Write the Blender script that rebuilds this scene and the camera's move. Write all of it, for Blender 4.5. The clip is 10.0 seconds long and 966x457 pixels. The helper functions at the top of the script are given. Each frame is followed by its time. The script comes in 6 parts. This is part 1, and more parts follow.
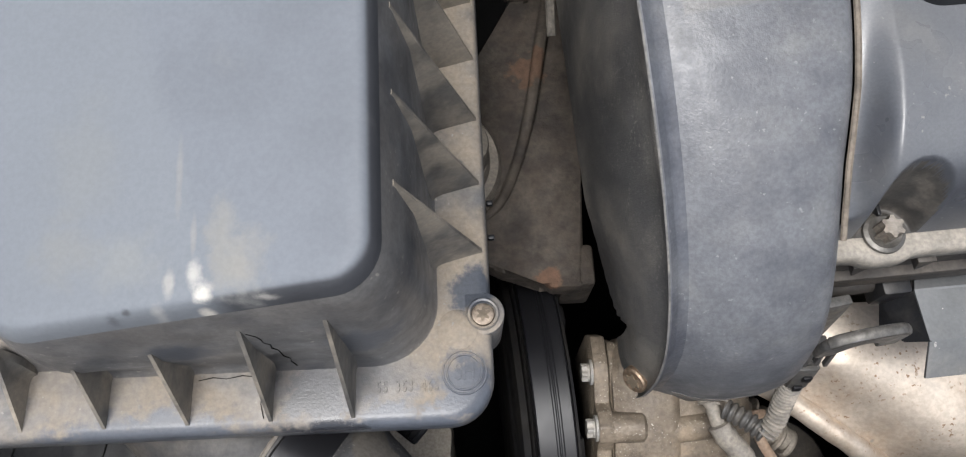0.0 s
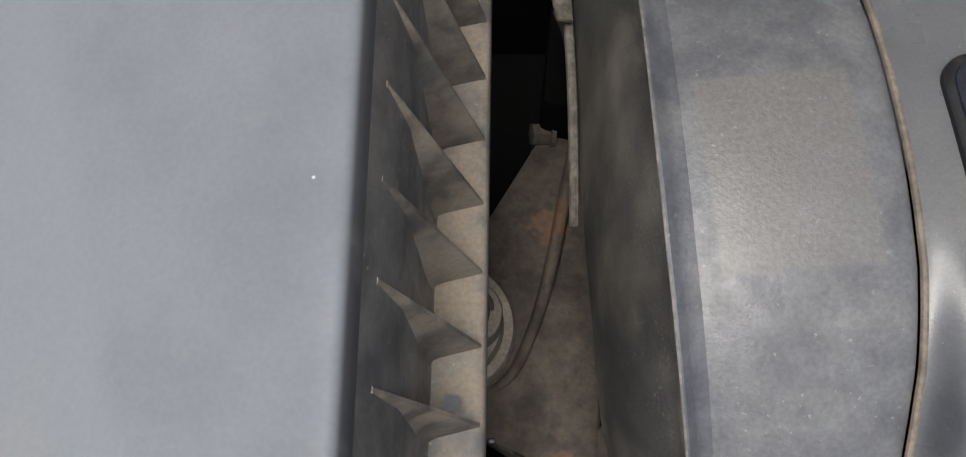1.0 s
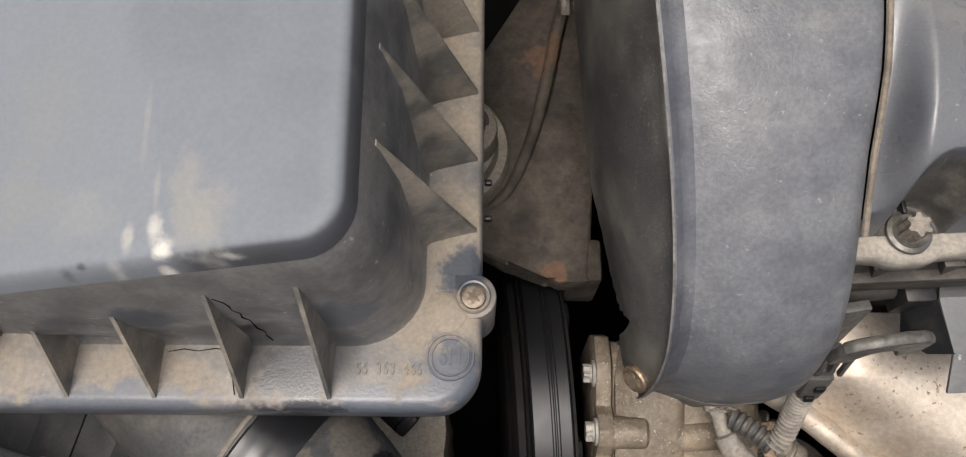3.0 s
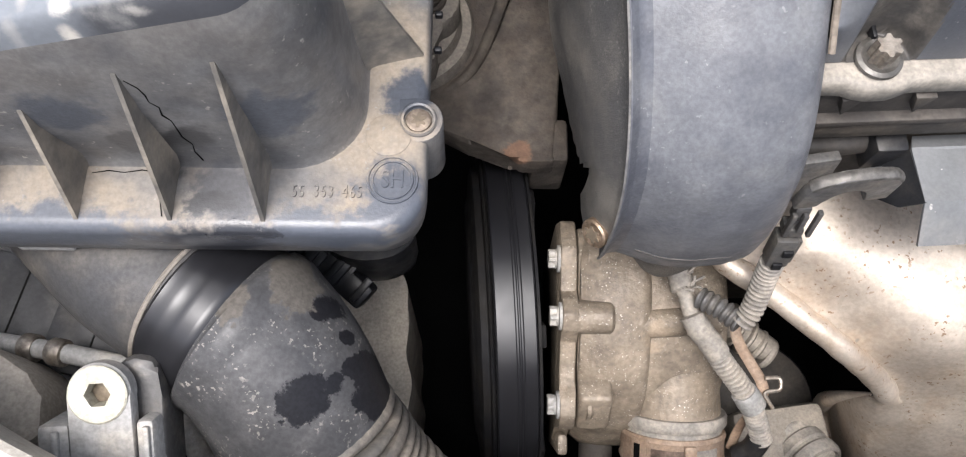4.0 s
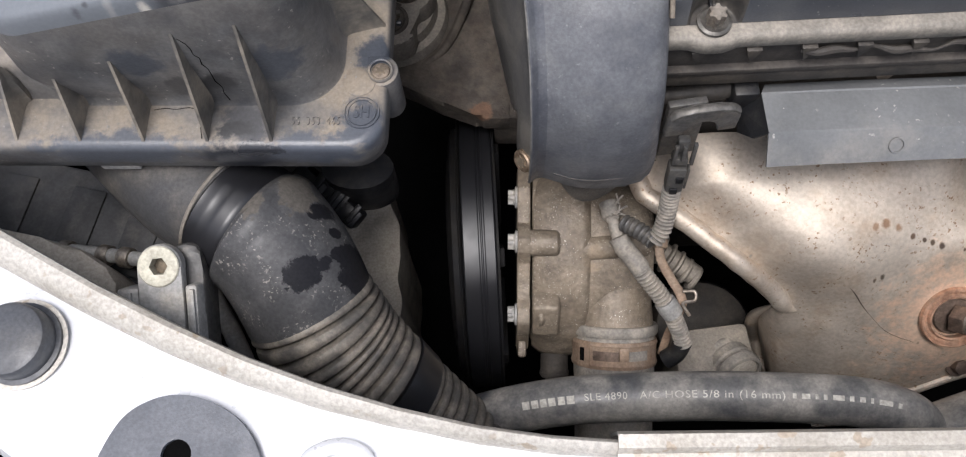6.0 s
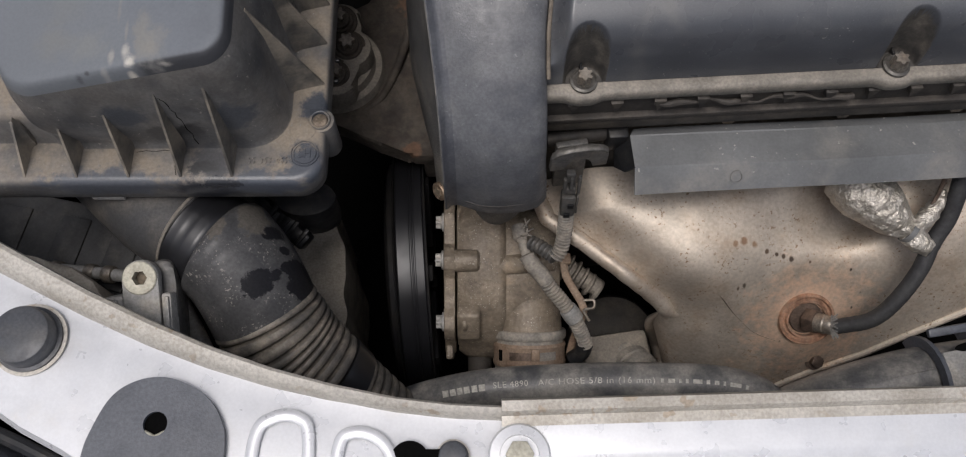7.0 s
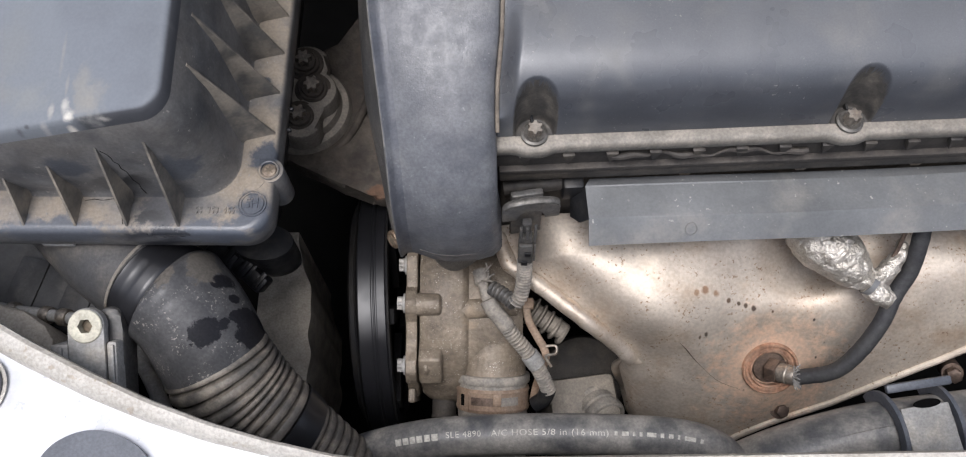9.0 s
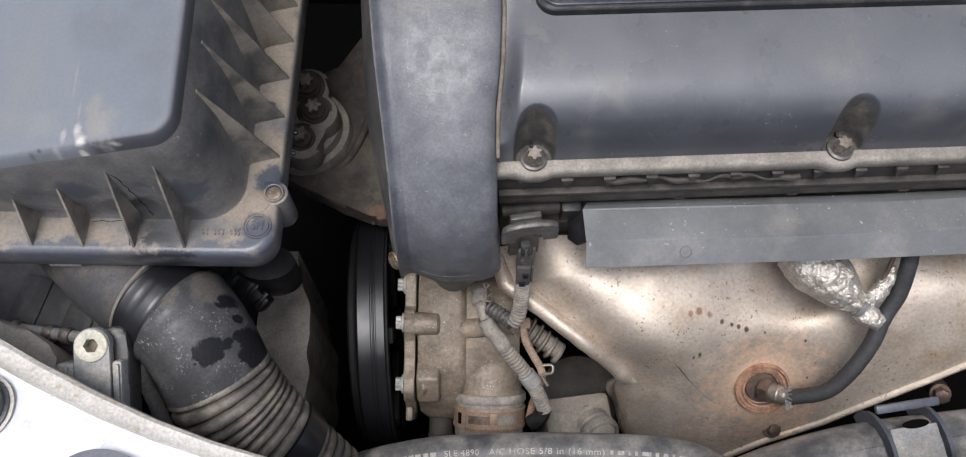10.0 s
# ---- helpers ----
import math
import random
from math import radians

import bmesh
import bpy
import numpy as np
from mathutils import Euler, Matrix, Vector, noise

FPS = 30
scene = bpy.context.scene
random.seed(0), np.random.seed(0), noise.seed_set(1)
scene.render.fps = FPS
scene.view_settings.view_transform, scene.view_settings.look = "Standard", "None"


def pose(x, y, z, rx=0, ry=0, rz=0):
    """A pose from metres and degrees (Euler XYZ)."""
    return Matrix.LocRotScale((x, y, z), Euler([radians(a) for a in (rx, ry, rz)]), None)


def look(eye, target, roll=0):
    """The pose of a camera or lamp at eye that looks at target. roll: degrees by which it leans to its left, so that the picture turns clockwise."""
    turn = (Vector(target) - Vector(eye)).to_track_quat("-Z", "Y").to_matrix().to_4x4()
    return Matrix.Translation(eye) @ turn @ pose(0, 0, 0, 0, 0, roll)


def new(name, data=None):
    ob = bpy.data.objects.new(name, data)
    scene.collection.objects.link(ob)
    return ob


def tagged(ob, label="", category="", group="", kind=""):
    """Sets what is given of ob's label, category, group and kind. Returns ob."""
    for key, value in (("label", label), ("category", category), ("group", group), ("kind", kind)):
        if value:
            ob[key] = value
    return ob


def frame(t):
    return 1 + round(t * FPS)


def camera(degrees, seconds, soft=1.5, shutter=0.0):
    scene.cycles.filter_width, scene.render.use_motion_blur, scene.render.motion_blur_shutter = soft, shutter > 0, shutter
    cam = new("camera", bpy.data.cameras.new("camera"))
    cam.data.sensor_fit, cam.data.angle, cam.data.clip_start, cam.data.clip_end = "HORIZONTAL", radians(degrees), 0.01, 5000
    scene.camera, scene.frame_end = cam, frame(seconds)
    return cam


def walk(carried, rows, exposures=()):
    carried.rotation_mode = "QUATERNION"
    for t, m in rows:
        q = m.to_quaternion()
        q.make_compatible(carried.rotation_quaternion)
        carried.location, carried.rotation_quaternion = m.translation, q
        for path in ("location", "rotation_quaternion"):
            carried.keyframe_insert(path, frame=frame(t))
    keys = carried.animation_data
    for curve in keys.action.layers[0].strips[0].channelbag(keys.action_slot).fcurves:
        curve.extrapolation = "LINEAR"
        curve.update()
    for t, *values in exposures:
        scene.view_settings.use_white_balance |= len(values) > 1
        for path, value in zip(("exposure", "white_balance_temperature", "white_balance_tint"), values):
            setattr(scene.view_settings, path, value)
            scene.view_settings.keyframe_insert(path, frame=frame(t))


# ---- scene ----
cam = camera(60.0, 10.0, soft=1.15)
PATH = [
    (0, (-0.00588, -0.07971, 1.16650), (0.02099, 0.26094, 0.22670), 1.968),
    (0.5, (0.00148, -0.02376, 1.17527), (0.00152, 0.35069, 0.24802), 1.007),
    (1, (0.00506, 0.00701, 1.15840), (-0.00301, 0.38301, 0.23182), -0.373),
    (1.5, (0.01135, 0.01339, 1.15530), (0.00691, 0.39854, 0.23246), 0.131),
    (2, (0.00654, -0.00888, 1.15789), (-0.00466, 0.37442, 0.23433), -0.466),
    (2.5, (0.00217, -0.04487, 1.15376), (-0.01134, 0.32204, 0.22360), -0.172),
    (3, (0.00427, -0.08389, 1.14440), (0.00582, 0.26677, 0.20790), 0.736),
    (3.2, (0.00640, -0.09860, 1.11381), (0.05244, 0.23410, 0.17190), 7.467),
    (4.3, (0.02428, -0.13568, 1.11059), (0.03310, 0.18640, 0.16392), 2.351),
    (4.5, (0.02680, -0.14172, 1.11243), (0.03788, 0.18450, 0.16720), 2.572),
    (5, (0.03471, -0.14861, 1.13827), (0.03718, 0.17479, 0.19201), 1.085),
    (5.5, (0.05038, -0.16716, 1.15854), (0.04877, 0.16389, 0.21493), -0.393),
    (5.7, (0.05730, -0.17922, 1.17434), (0.02215, 0.13698, 0.22630), -5.437),
    (6.8, (0.07188, -0.25225, 1.29330), (0.08715, 0.11217, 0.36219), 1.183),
    (7, (0.09358, -0.24617, 1.30252), (0.10669, 0.11451, 0.36993), 1.700),
    (7.5, (0.12515, -0.23227, 1.31002), (0.12700, 0.14039, 0.38205), 0.887),
    (8, (0.12968, -0.23004, 1.31155), (0.13161, 0.14629, 0.38507), 0.740),
    (8.5, (0.13208, -0.22833, 1.31029), (0.13617, 0.14815, 0.38387), 1.129),
    (9, (0.13001, -0.22602, 1.30846), (0.13359, 0.15487, 0.38385), 0.998),
    (9.5, (0.12791, -0.22481, 1.31072), (0.13329, 0.15640, 0.38624), 1.461),
    (10, (0.12393, -0.22542, 1.32093), (0.13839, 0.17116, 0.40305), 2.755),
]
EXPOSURES = [(0.0, 1.03, 6200, 10), (0.7, 0.81, 6500, 10), (1.5, 0.83, 6550, 10), (2.6, 0.96, 6650, 11), (3.2, 0.91, 6700, 12), (4.3, 1.79, 6150, 13), (5.0, 1.63, 6150, 13), (5.7, 1.28, 6150, 13), (6.8, -0.02, 6400, 13), (7.5, 0.43, 6250, 13), (8.5, 0.78, 6100, 13), (10.0, 0.78, 6100, 13)]
walk(cam, [(t, look(eye, target, roll)) for t, eye, target, roll in PATH], EXPOSURES)

# ---- light ----
world = bpy.data.worlds.new("sky")
scene.world = world
world.use_nodes = True
wn = world.node_tree.nodes
sky = wn.new("ShaderNodeTexSky")
sky.sky_type, sky.sun_disc = "NISHITA", False
sky.sun_elevation, sky.sun_rotation = radians(75), radians(213)
sky.air_density, sky.dust_density = 1.0, 4.0
pale = wn.new("ShaderNodeHueSaturation")
pale.inputs["Saturation"].default_value = 0.45
world.node_tree.links.new(sky.outputs[0], pale.inputs["Color"])
world.node_tree.links.new(pale.outputs[0], wn["Background"].inputs[0])
wn["Background"].inputs[1].default_value = 0.14
sun = new("sun", bpy.data.lights.new("sun", "SUN"))
sun.data.energy, sun.data.angle, sun.data.color = 1.5, radians(26), (1.0, 0.96, 0.9)
sun.matrix_world = look((-0.3, -0.6, 3.6), (0.1, 0.0, 0.8))


# ---- materials ----
def mat(name, base, base2=None, rough=0.5, metal=0.0, scale=40.0, dust=None, amount=0.5, dust_scale=14.0, up=0.0,
        bump=0.15, bump_scale=900.0, grain=0.2, blots=(), blot_spec=None, skylit=None, spec=0.5, coat=0.0, lump=0.0, lump_scale=60.0, soft=0.25, speck=None, patch=None, crisp=0.42, patch_edge=0.03, detail=8.0):
    """A worn surface: two base tones, a dust layer in patches (up: how much it keeps to faces that look up), fine grain, and blots (place, radius, colour, roughness)."""
    m = bpy.data.materials.new(name)
    m.use_nodes = True
    nt = m.node_tree
    n, ln = nt.nodes, nt.links.new
    b = n["Principled BSDF"]
    geo = n.new("ShaderNodeNewGeometry")
    pos = geo.outputs["Position"]

    def noise_at(sc, detail=4.0, rgh=0.6):
        t = n.new("ShaderNodeTexNoise")
        t.inputs["Scale"].default_value, t.inputs["Detail"].default_value, t.inputs["Roughness"].default_value = sc, detail, rgh
        ln(pos, t.inputs["Vector"])
        return t.outputs["Fac"]

    def ramp(v, lo, hi, a=0.0, c=1.0):
        r = n.new("ShaderNodeMapRange")
        r.interpolation_type = "SMOOTHSTEP"
        for k, x in zip((1, 2, 3, 4), (lo, hi, a, c)):
            r.inputs[k].default_value = x
        ln(v, r.inputs[0])
        return r.outputs[0]

    def mix(f, a, c):
        x = n.new("ShaderNodeMix")
        x.data_type = "RGBA"
        ln(f, x.inputs[0]) if not isinstance(f, float) else setattr(x.inputs[0], "default_value", f)
        for k, v in ((6, a), (7, c)):
            if isinstance(v, tuple):
                x.inputs[k].default_value = (*v, 1)
            else:
                ln(v, x.inputs[k])
        return x.outputs[2]

    def math_node(op, a, c):
        x = n.new("ShaderNodeMath")
        x.operation = op
        for k, v in ((0, a), (1, c)):
            if isinstance(v, (int, float)):
                x.inputs[k].default_value = v
            else:
                ln(v, x.inputs[k])
        return x.outputs[0]

    col = mix(ramp(noise_at(scale, 5), 0.35, 0.65), base, base2 or tuple(v * 0.6 for v in base))
    rgh = ramp(noise_at(scale * 2.3, 3), 0.3, 0.7, max(rough - 0.08, 0.03), min(rough + 0.1, 1))
    # paler tone mixed in by upward normal: sky light put into the colour
    if skylit:
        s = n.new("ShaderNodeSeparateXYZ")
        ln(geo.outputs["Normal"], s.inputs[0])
        f = math_node("MULTIPLY", ramp(s.outputs[2], skylit[1], skylit[2]), ramp(noise_at(skylit[3], 4, 0.6), 0.25, 0.6, 0.7, 1.0))
        col = mix(f, col, skylit[0])
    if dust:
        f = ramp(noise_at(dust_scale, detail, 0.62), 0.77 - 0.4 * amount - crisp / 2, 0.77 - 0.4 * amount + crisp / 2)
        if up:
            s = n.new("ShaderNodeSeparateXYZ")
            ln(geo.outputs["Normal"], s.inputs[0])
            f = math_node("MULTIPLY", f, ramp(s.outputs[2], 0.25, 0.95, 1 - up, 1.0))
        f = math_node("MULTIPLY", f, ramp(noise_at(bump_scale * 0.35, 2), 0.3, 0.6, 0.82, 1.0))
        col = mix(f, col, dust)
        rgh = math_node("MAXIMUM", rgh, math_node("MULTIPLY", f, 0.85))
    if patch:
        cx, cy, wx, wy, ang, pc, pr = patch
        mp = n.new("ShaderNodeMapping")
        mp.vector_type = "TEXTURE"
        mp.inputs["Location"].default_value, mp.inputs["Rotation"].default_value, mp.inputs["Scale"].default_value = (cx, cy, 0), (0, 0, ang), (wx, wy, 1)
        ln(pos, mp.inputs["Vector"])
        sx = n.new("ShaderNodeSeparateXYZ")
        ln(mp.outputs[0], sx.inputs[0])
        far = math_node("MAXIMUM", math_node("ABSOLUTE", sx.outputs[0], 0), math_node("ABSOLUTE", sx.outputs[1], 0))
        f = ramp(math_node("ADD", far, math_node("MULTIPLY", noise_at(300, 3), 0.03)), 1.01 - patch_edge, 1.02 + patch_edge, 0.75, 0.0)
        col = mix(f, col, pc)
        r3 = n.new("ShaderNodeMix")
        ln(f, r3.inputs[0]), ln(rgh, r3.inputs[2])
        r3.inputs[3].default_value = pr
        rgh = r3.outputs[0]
    if speck:
        f = ramp(noise_at(speck[1], 2, 0.5), speck[2], speck[2] + 0.05)
        f = math_node("MULTIPLY", f, ramp(noise_at(speck[1] * 0.12, 2), 0.42, 0.62))
        col = mix(f, col, speck[0])
    dull = None
    for place, radius, colour, rb, *stretch in blots:
        off = n.new("ShaderNodeVectorMath")
        off.operation = "SUBTRACT"
        ln(pos, off.inputs[0])
        off.inputs[1].default_value = place
        sq = n.new("ShaderNodeVectorMath")
        sq.operation = "MULTIPLY"
        ln(off.outputs[0], sq.inputs[0])
        sq.inputs[1].default_value = stretch[0] if stretch else (1, 1, 1)
        d = n.new("ShaderNodeVectorMath")
        d.operation = "LENGTH"
        ln(sq.outputs[0], d.inputs[0])
        w = math_node("MULTIPLY", noise_at(110, 6, 0.65), radius * 1.8)
        f = ramp(math_node("ADD", d.outputs["Value"], w), radius * (1.9 - soft), radius * 1.95, 1.0, 0.0)
        col = mix(f, col, colour)
        if blot_spec is not None:
            dull = f if dull is None else math_node("MAXIMUM", dull, f)
        r2 = n.new("ShaderNodeMix")
        ln(f, r2.inputs[0]), ln(rgh, r2.inputs[2])
        r2.inputs[3].default_value = rb
        rgh = r2.outputs[0]
    g = ramp(noise_at(bump_scale * 0.6, 3), 0.25, 0.75, 1 - grain, 1 + grain)
    hsv = n.new("ShaderNodeHueSaturation")
    ln(g, hsv.inputs["Value"]), ln(col, hsv.inputs["Color"])
    ln(hsv.outputs[0], b.inputs["Base Color"])
    ln(rgh, b.inputs["Roughness"])
    b.inputs["Metallic"].default_value = metal
    b.inputs["Specular IOR Level"].default_value = spec
    if dull is not None:
        ln(ramp(dull, 0.0, 1.0, spec, blot_spec), b.inputs["Specular IOR Level"])
    b.inputs["Coat Weight"].default_value = coat
    bp = n.new("ShaderNodeBump")
    bp.inputs["Strength"].default_value, bp.inputs["Distance"].default_value = bump, 0.0006
    ln(noise_at(bump_scale, 4), bp.inputs["Height"])
    if lump:
        b2 = n.new("ShaderNodeBump")
        b2.inputs["Strength"].default_value, b2.inputs["Distance"].default_value = lump, 0.004
        ln(noise_at(lump_scale, 3), b2.inputs["Height"])
        ln(b2.outputs[0], bp.inputs["Normal"])
    ln(bp.outputs[0], b.inputs["Normal"])
    return m


def top_z(x, y):
    """Height of the air box lid, which falls towards the front and the wing."""
    return 0.945 + 0.12 * y + 0.22 * (x + 0.042)


def on_lid(x, y, drop=0.0):
    return (x, y, top_z(x, y) - drop)


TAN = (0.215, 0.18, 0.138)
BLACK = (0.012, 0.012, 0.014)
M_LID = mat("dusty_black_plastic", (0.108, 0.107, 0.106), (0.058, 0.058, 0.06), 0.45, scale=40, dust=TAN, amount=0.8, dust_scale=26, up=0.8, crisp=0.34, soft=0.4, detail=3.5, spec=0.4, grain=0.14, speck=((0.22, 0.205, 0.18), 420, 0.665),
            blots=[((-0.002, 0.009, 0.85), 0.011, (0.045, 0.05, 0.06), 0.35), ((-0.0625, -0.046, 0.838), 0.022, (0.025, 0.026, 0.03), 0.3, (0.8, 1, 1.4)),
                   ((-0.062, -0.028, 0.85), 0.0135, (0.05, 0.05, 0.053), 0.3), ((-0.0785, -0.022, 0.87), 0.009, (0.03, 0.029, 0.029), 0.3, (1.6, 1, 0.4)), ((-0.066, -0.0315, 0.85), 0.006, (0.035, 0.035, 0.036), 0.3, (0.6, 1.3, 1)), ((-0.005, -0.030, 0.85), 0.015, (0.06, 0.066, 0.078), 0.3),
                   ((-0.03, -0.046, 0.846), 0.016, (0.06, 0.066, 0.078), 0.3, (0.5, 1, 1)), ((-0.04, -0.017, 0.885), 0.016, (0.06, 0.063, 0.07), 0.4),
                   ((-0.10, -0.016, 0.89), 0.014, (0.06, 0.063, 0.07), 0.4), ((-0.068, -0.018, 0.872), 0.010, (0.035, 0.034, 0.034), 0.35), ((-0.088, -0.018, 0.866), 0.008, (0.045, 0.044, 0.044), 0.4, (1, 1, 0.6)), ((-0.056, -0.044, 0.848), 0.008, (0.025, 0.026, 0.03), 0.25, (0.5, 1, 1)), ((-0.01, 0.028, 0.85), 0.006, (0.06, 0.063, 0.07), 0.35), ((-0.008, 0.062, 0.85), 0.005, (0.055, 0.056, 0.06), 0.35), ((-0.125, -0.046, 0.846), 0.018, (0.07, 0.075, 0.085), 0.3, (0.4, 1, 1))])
M_RIB = mat("dusty_rib_plastic", (0.1, 0.094, 0.085), (0.06, 0.057, 0.053), 0.5, scale=40, dust=(0.24, 0.206, 0.162), amount=0.68, dust_scale=32, crisp=0.3, soft=0.5, detail=3.5, spec=0.35, grain=0.12)
# lid top: bright flat and dark rolled edge are painted by face direction
M_LIDTOP = mat("lid_top_plastic", (0.045, 0.046, 0.05), (0.034, 0.035, 0.039), 0.58, spec=0.35, scale=9, skylit=((0.138, 0.149, 0.165), 0.6, 0.99, 11), dust=(0.19, 0.187, 0.177), amount=0.0, dust_scale=24, bump=0.05, grain=0.05, soft=0.9,
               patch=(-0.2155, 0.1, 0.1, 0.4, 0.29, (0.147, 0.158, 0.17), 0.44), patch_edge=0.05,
               blots=[(on_lid(-0.0805, -0.0115, 0.001), 0.0042, (0.5, 0.47, 0.41), 0.8), (on_lid(-0.069, -0.0062), 0.0078, (0.2, 0.195, 0.18), 0.8, (0.7, 0.6, 0.5)), (on_lid(-0.104, 0.0), 0.009, (0.165, 0.172, 0.173), 0.6, (0.6, 0.8, 0.5)),
                      (on_lid(-0.0835, 0.004), 0.0015, (0.19, 0.19, 0.185), 0.7, (1.2, 0.15, 0.2)), (on_lid(-0.083, -0.0065), 0.003, (0.33, 0.32, 0.295), 0.7, (1, 0.5, 0.3)), (on_lid(-0.0615, -0.0135, 0.004), 0.0015, (0.26, 0.245, 0.22), 0.7, (0.25, 1, 0.6)), (on_lid(-0.0885, 0.024), 0.0012, (0.18, 0.182, 0.18), 0.7, (0.9, 0.07, 0.2)), (on_lid(-0.0905, -0.009), 0.0022, (0.25, 0.245, 0.23), 0.7, (1, 0.4, 0.3)), (on_lid(-0.0745, 0.004), 0.005, (0.185, 0.183, 0.172), 0.7, (0.8, 0.35, 0.5)),
                      (on_lid(-0.0805, -0.0155, 0.009), 0.003, (0.4, 0.37, 0.32), 0.8, (1, 1, 0.5)), (on_lid(-0.052, -0.0155, 0.008), 0.005, (0.035, 0.036, 0.04), 0.35, (0.7, 1, 1)), (on_lid(-0.109, -0.0185, 0.003), 0.0032, (0.05, 0.052, 0.058), 0.35, (1.3, 0.8, 0.6)), (on_lid(-0.104, -0.0155, 0.001), 0.002, (0.06, 0.062, 0.066), 0.35), (on_lid(-0.0945, -0.0165, 0.004), 0.0035, (0.2, 0.2, 0.195), 0.6, (1.2, 0.7, 0.4)),
                      (on_lid(-0.03, 0.045), 0.0007, (0.5, 0.5, 0.5), 0.6), (on_lid(-0.042, 0.1027), 0.0007, (0.5, 0.5, 0.5), 0.6), (on_lid(-0.12, 0.03), 0.016, (0.15, 0.158, 0.163), 0.5, (1, 0.5, 0.4)), (on_lid(-0.125, 0.005), 0.01, (0.155, 0.16, 0.16), 0.55, (0.7, 0.7, 0.4))])
M_COVER = mat("timing_cover_plastic", (0.104, 0.106, 0.112), (0.07, 0.072, 0.079), 0.42, scale=55, dust=(0.13, 0.129, 0.127), amount=0.3, dust_scale=45, soft=0.8, detail=5.0, bump=0.3, bump_scale=900, grain=0.16, speck=((0.165, 0.165, 0.163), 480, 0.675), patch=(0.1005, 0.128, 0.0258, 0.033, 0.1, (0.112, 0.108, 0.102), 0.42))
# darker copy of the cover plastic: the shaded band beside the ridge, as colour
M_EDGE = mat("shaded_edge_plastic", (0.074, 0.077, 0.086), (0.05, 0.052, 0.06), 0.4, scale=55, dust=(0.12, 0.12, 0.12), amount=0.3, dust_scale=45, soft=0.8, bump=0.3, grain=0.16, speck=((0.15, 0.15, 0.15), 480, 0.68))
# pale tone for the painted highlight on the cover's ridge
M_CRESTLIGHT = mat("highlight_plastic", (0.125, 0.121, 0.114), (0.08, 0.078, 0.075), 0.55, scale=160, dust=(0.2, 0.185, 0.16), amount=0.4, dust_scale=120)
M_COVERSIDE = mat("timing_cover_side_plastic", (0.066, 0.064, 0.062), (0.042, 0.041, 0.04), 0.45, scale=14, dust=(0.2, 0.18, 0.15), amount=0.4, dust_scale=20, bump=0.6, bump_scale=1500, speck=((0.14, 0.131, 0.115), 900, 0.62))
# the crest's brighter look is toned in here, the front curve stays darker
M_VALVE = mat("valve_cover_plastic", (0.062, 0.065, 0.072), (0.046, 0.048, 0.054), 0.33, scale=12, skylit=((0.1, 0.103, 0.108), 0.5, 0.98, 14), dust=(0.14, 0.136, 0.128), amount=0.2, dust_scale=22, detail=3.0, bump=0.12, bump_scale=1500, grain=0.1, speck=((0.2, 0.194, 0.182), 520, 0.695))
# grime plus the shade of the deep wells, both in this colour
M_WELL = mat("grimy_shaded_well_plastic", (0.045, 0.041, 0.036), (0.028, 0.026, 0.024), 0.6, scale=60, dust=(0.115, 0.1, 0.082), amount=0.45, dust_scale=90)
M_DUSTY = mat("dust_caked_plastic", (0.034, 0.029, 0.024), (0.02, 0.017, 0.015), 0.75, scale=50, dust=(0.08, 0.068, 0.055), amount=0.5, dust_scale=40, up=0.5)
M_LEDGE = mat("dusty_flange", (0.18, 0.162, 0.135), (0.12, 0.108, 0.09), 0.65, scale=40, dust=(0.27, 0.24, 0.197), amount=0.6, dust_scale=50)
M_GASKET = mat("beige_sealant", (0.155, 0.128, 0.098), (0.09, 0.075, 0.058), 0.75, scale=80)
M_BLACK = mat("black_plastic", (0.014, 0.0145, 0.016), (0.009, 0.009, 0.01), 0.45, dust=(0.08, 0.072, 0.06), amount=0.25, dust_scale=50, up=0.4, spec=0.3)
M_CONE = mat("grey_black_duct_plastic", (0.045, 0.045, 0.046), (0.024, 0.024, 0.026), 0.5, scale=30, dust=(0.12, 0.109, 0.093), amount=0.5, spec=0.3, dust_scale=30)
# near-black base holds the shade of deep bay, gaps and openings
M_DARK = mat("deep_shade_black", (0.0022, 0.0022, 0.0022), (0.003, 0.003, 0.003), 0.95, scale=20, spec=0.05)
M_GLOSS = mat("gloss_black_panel", (0.02, 0.022, 0.028), (0.018, 0.02, 0.026), 0.16, scale=20, dust=(0.2, 0.2, 0.2), amount=0.1, bump=0.02)
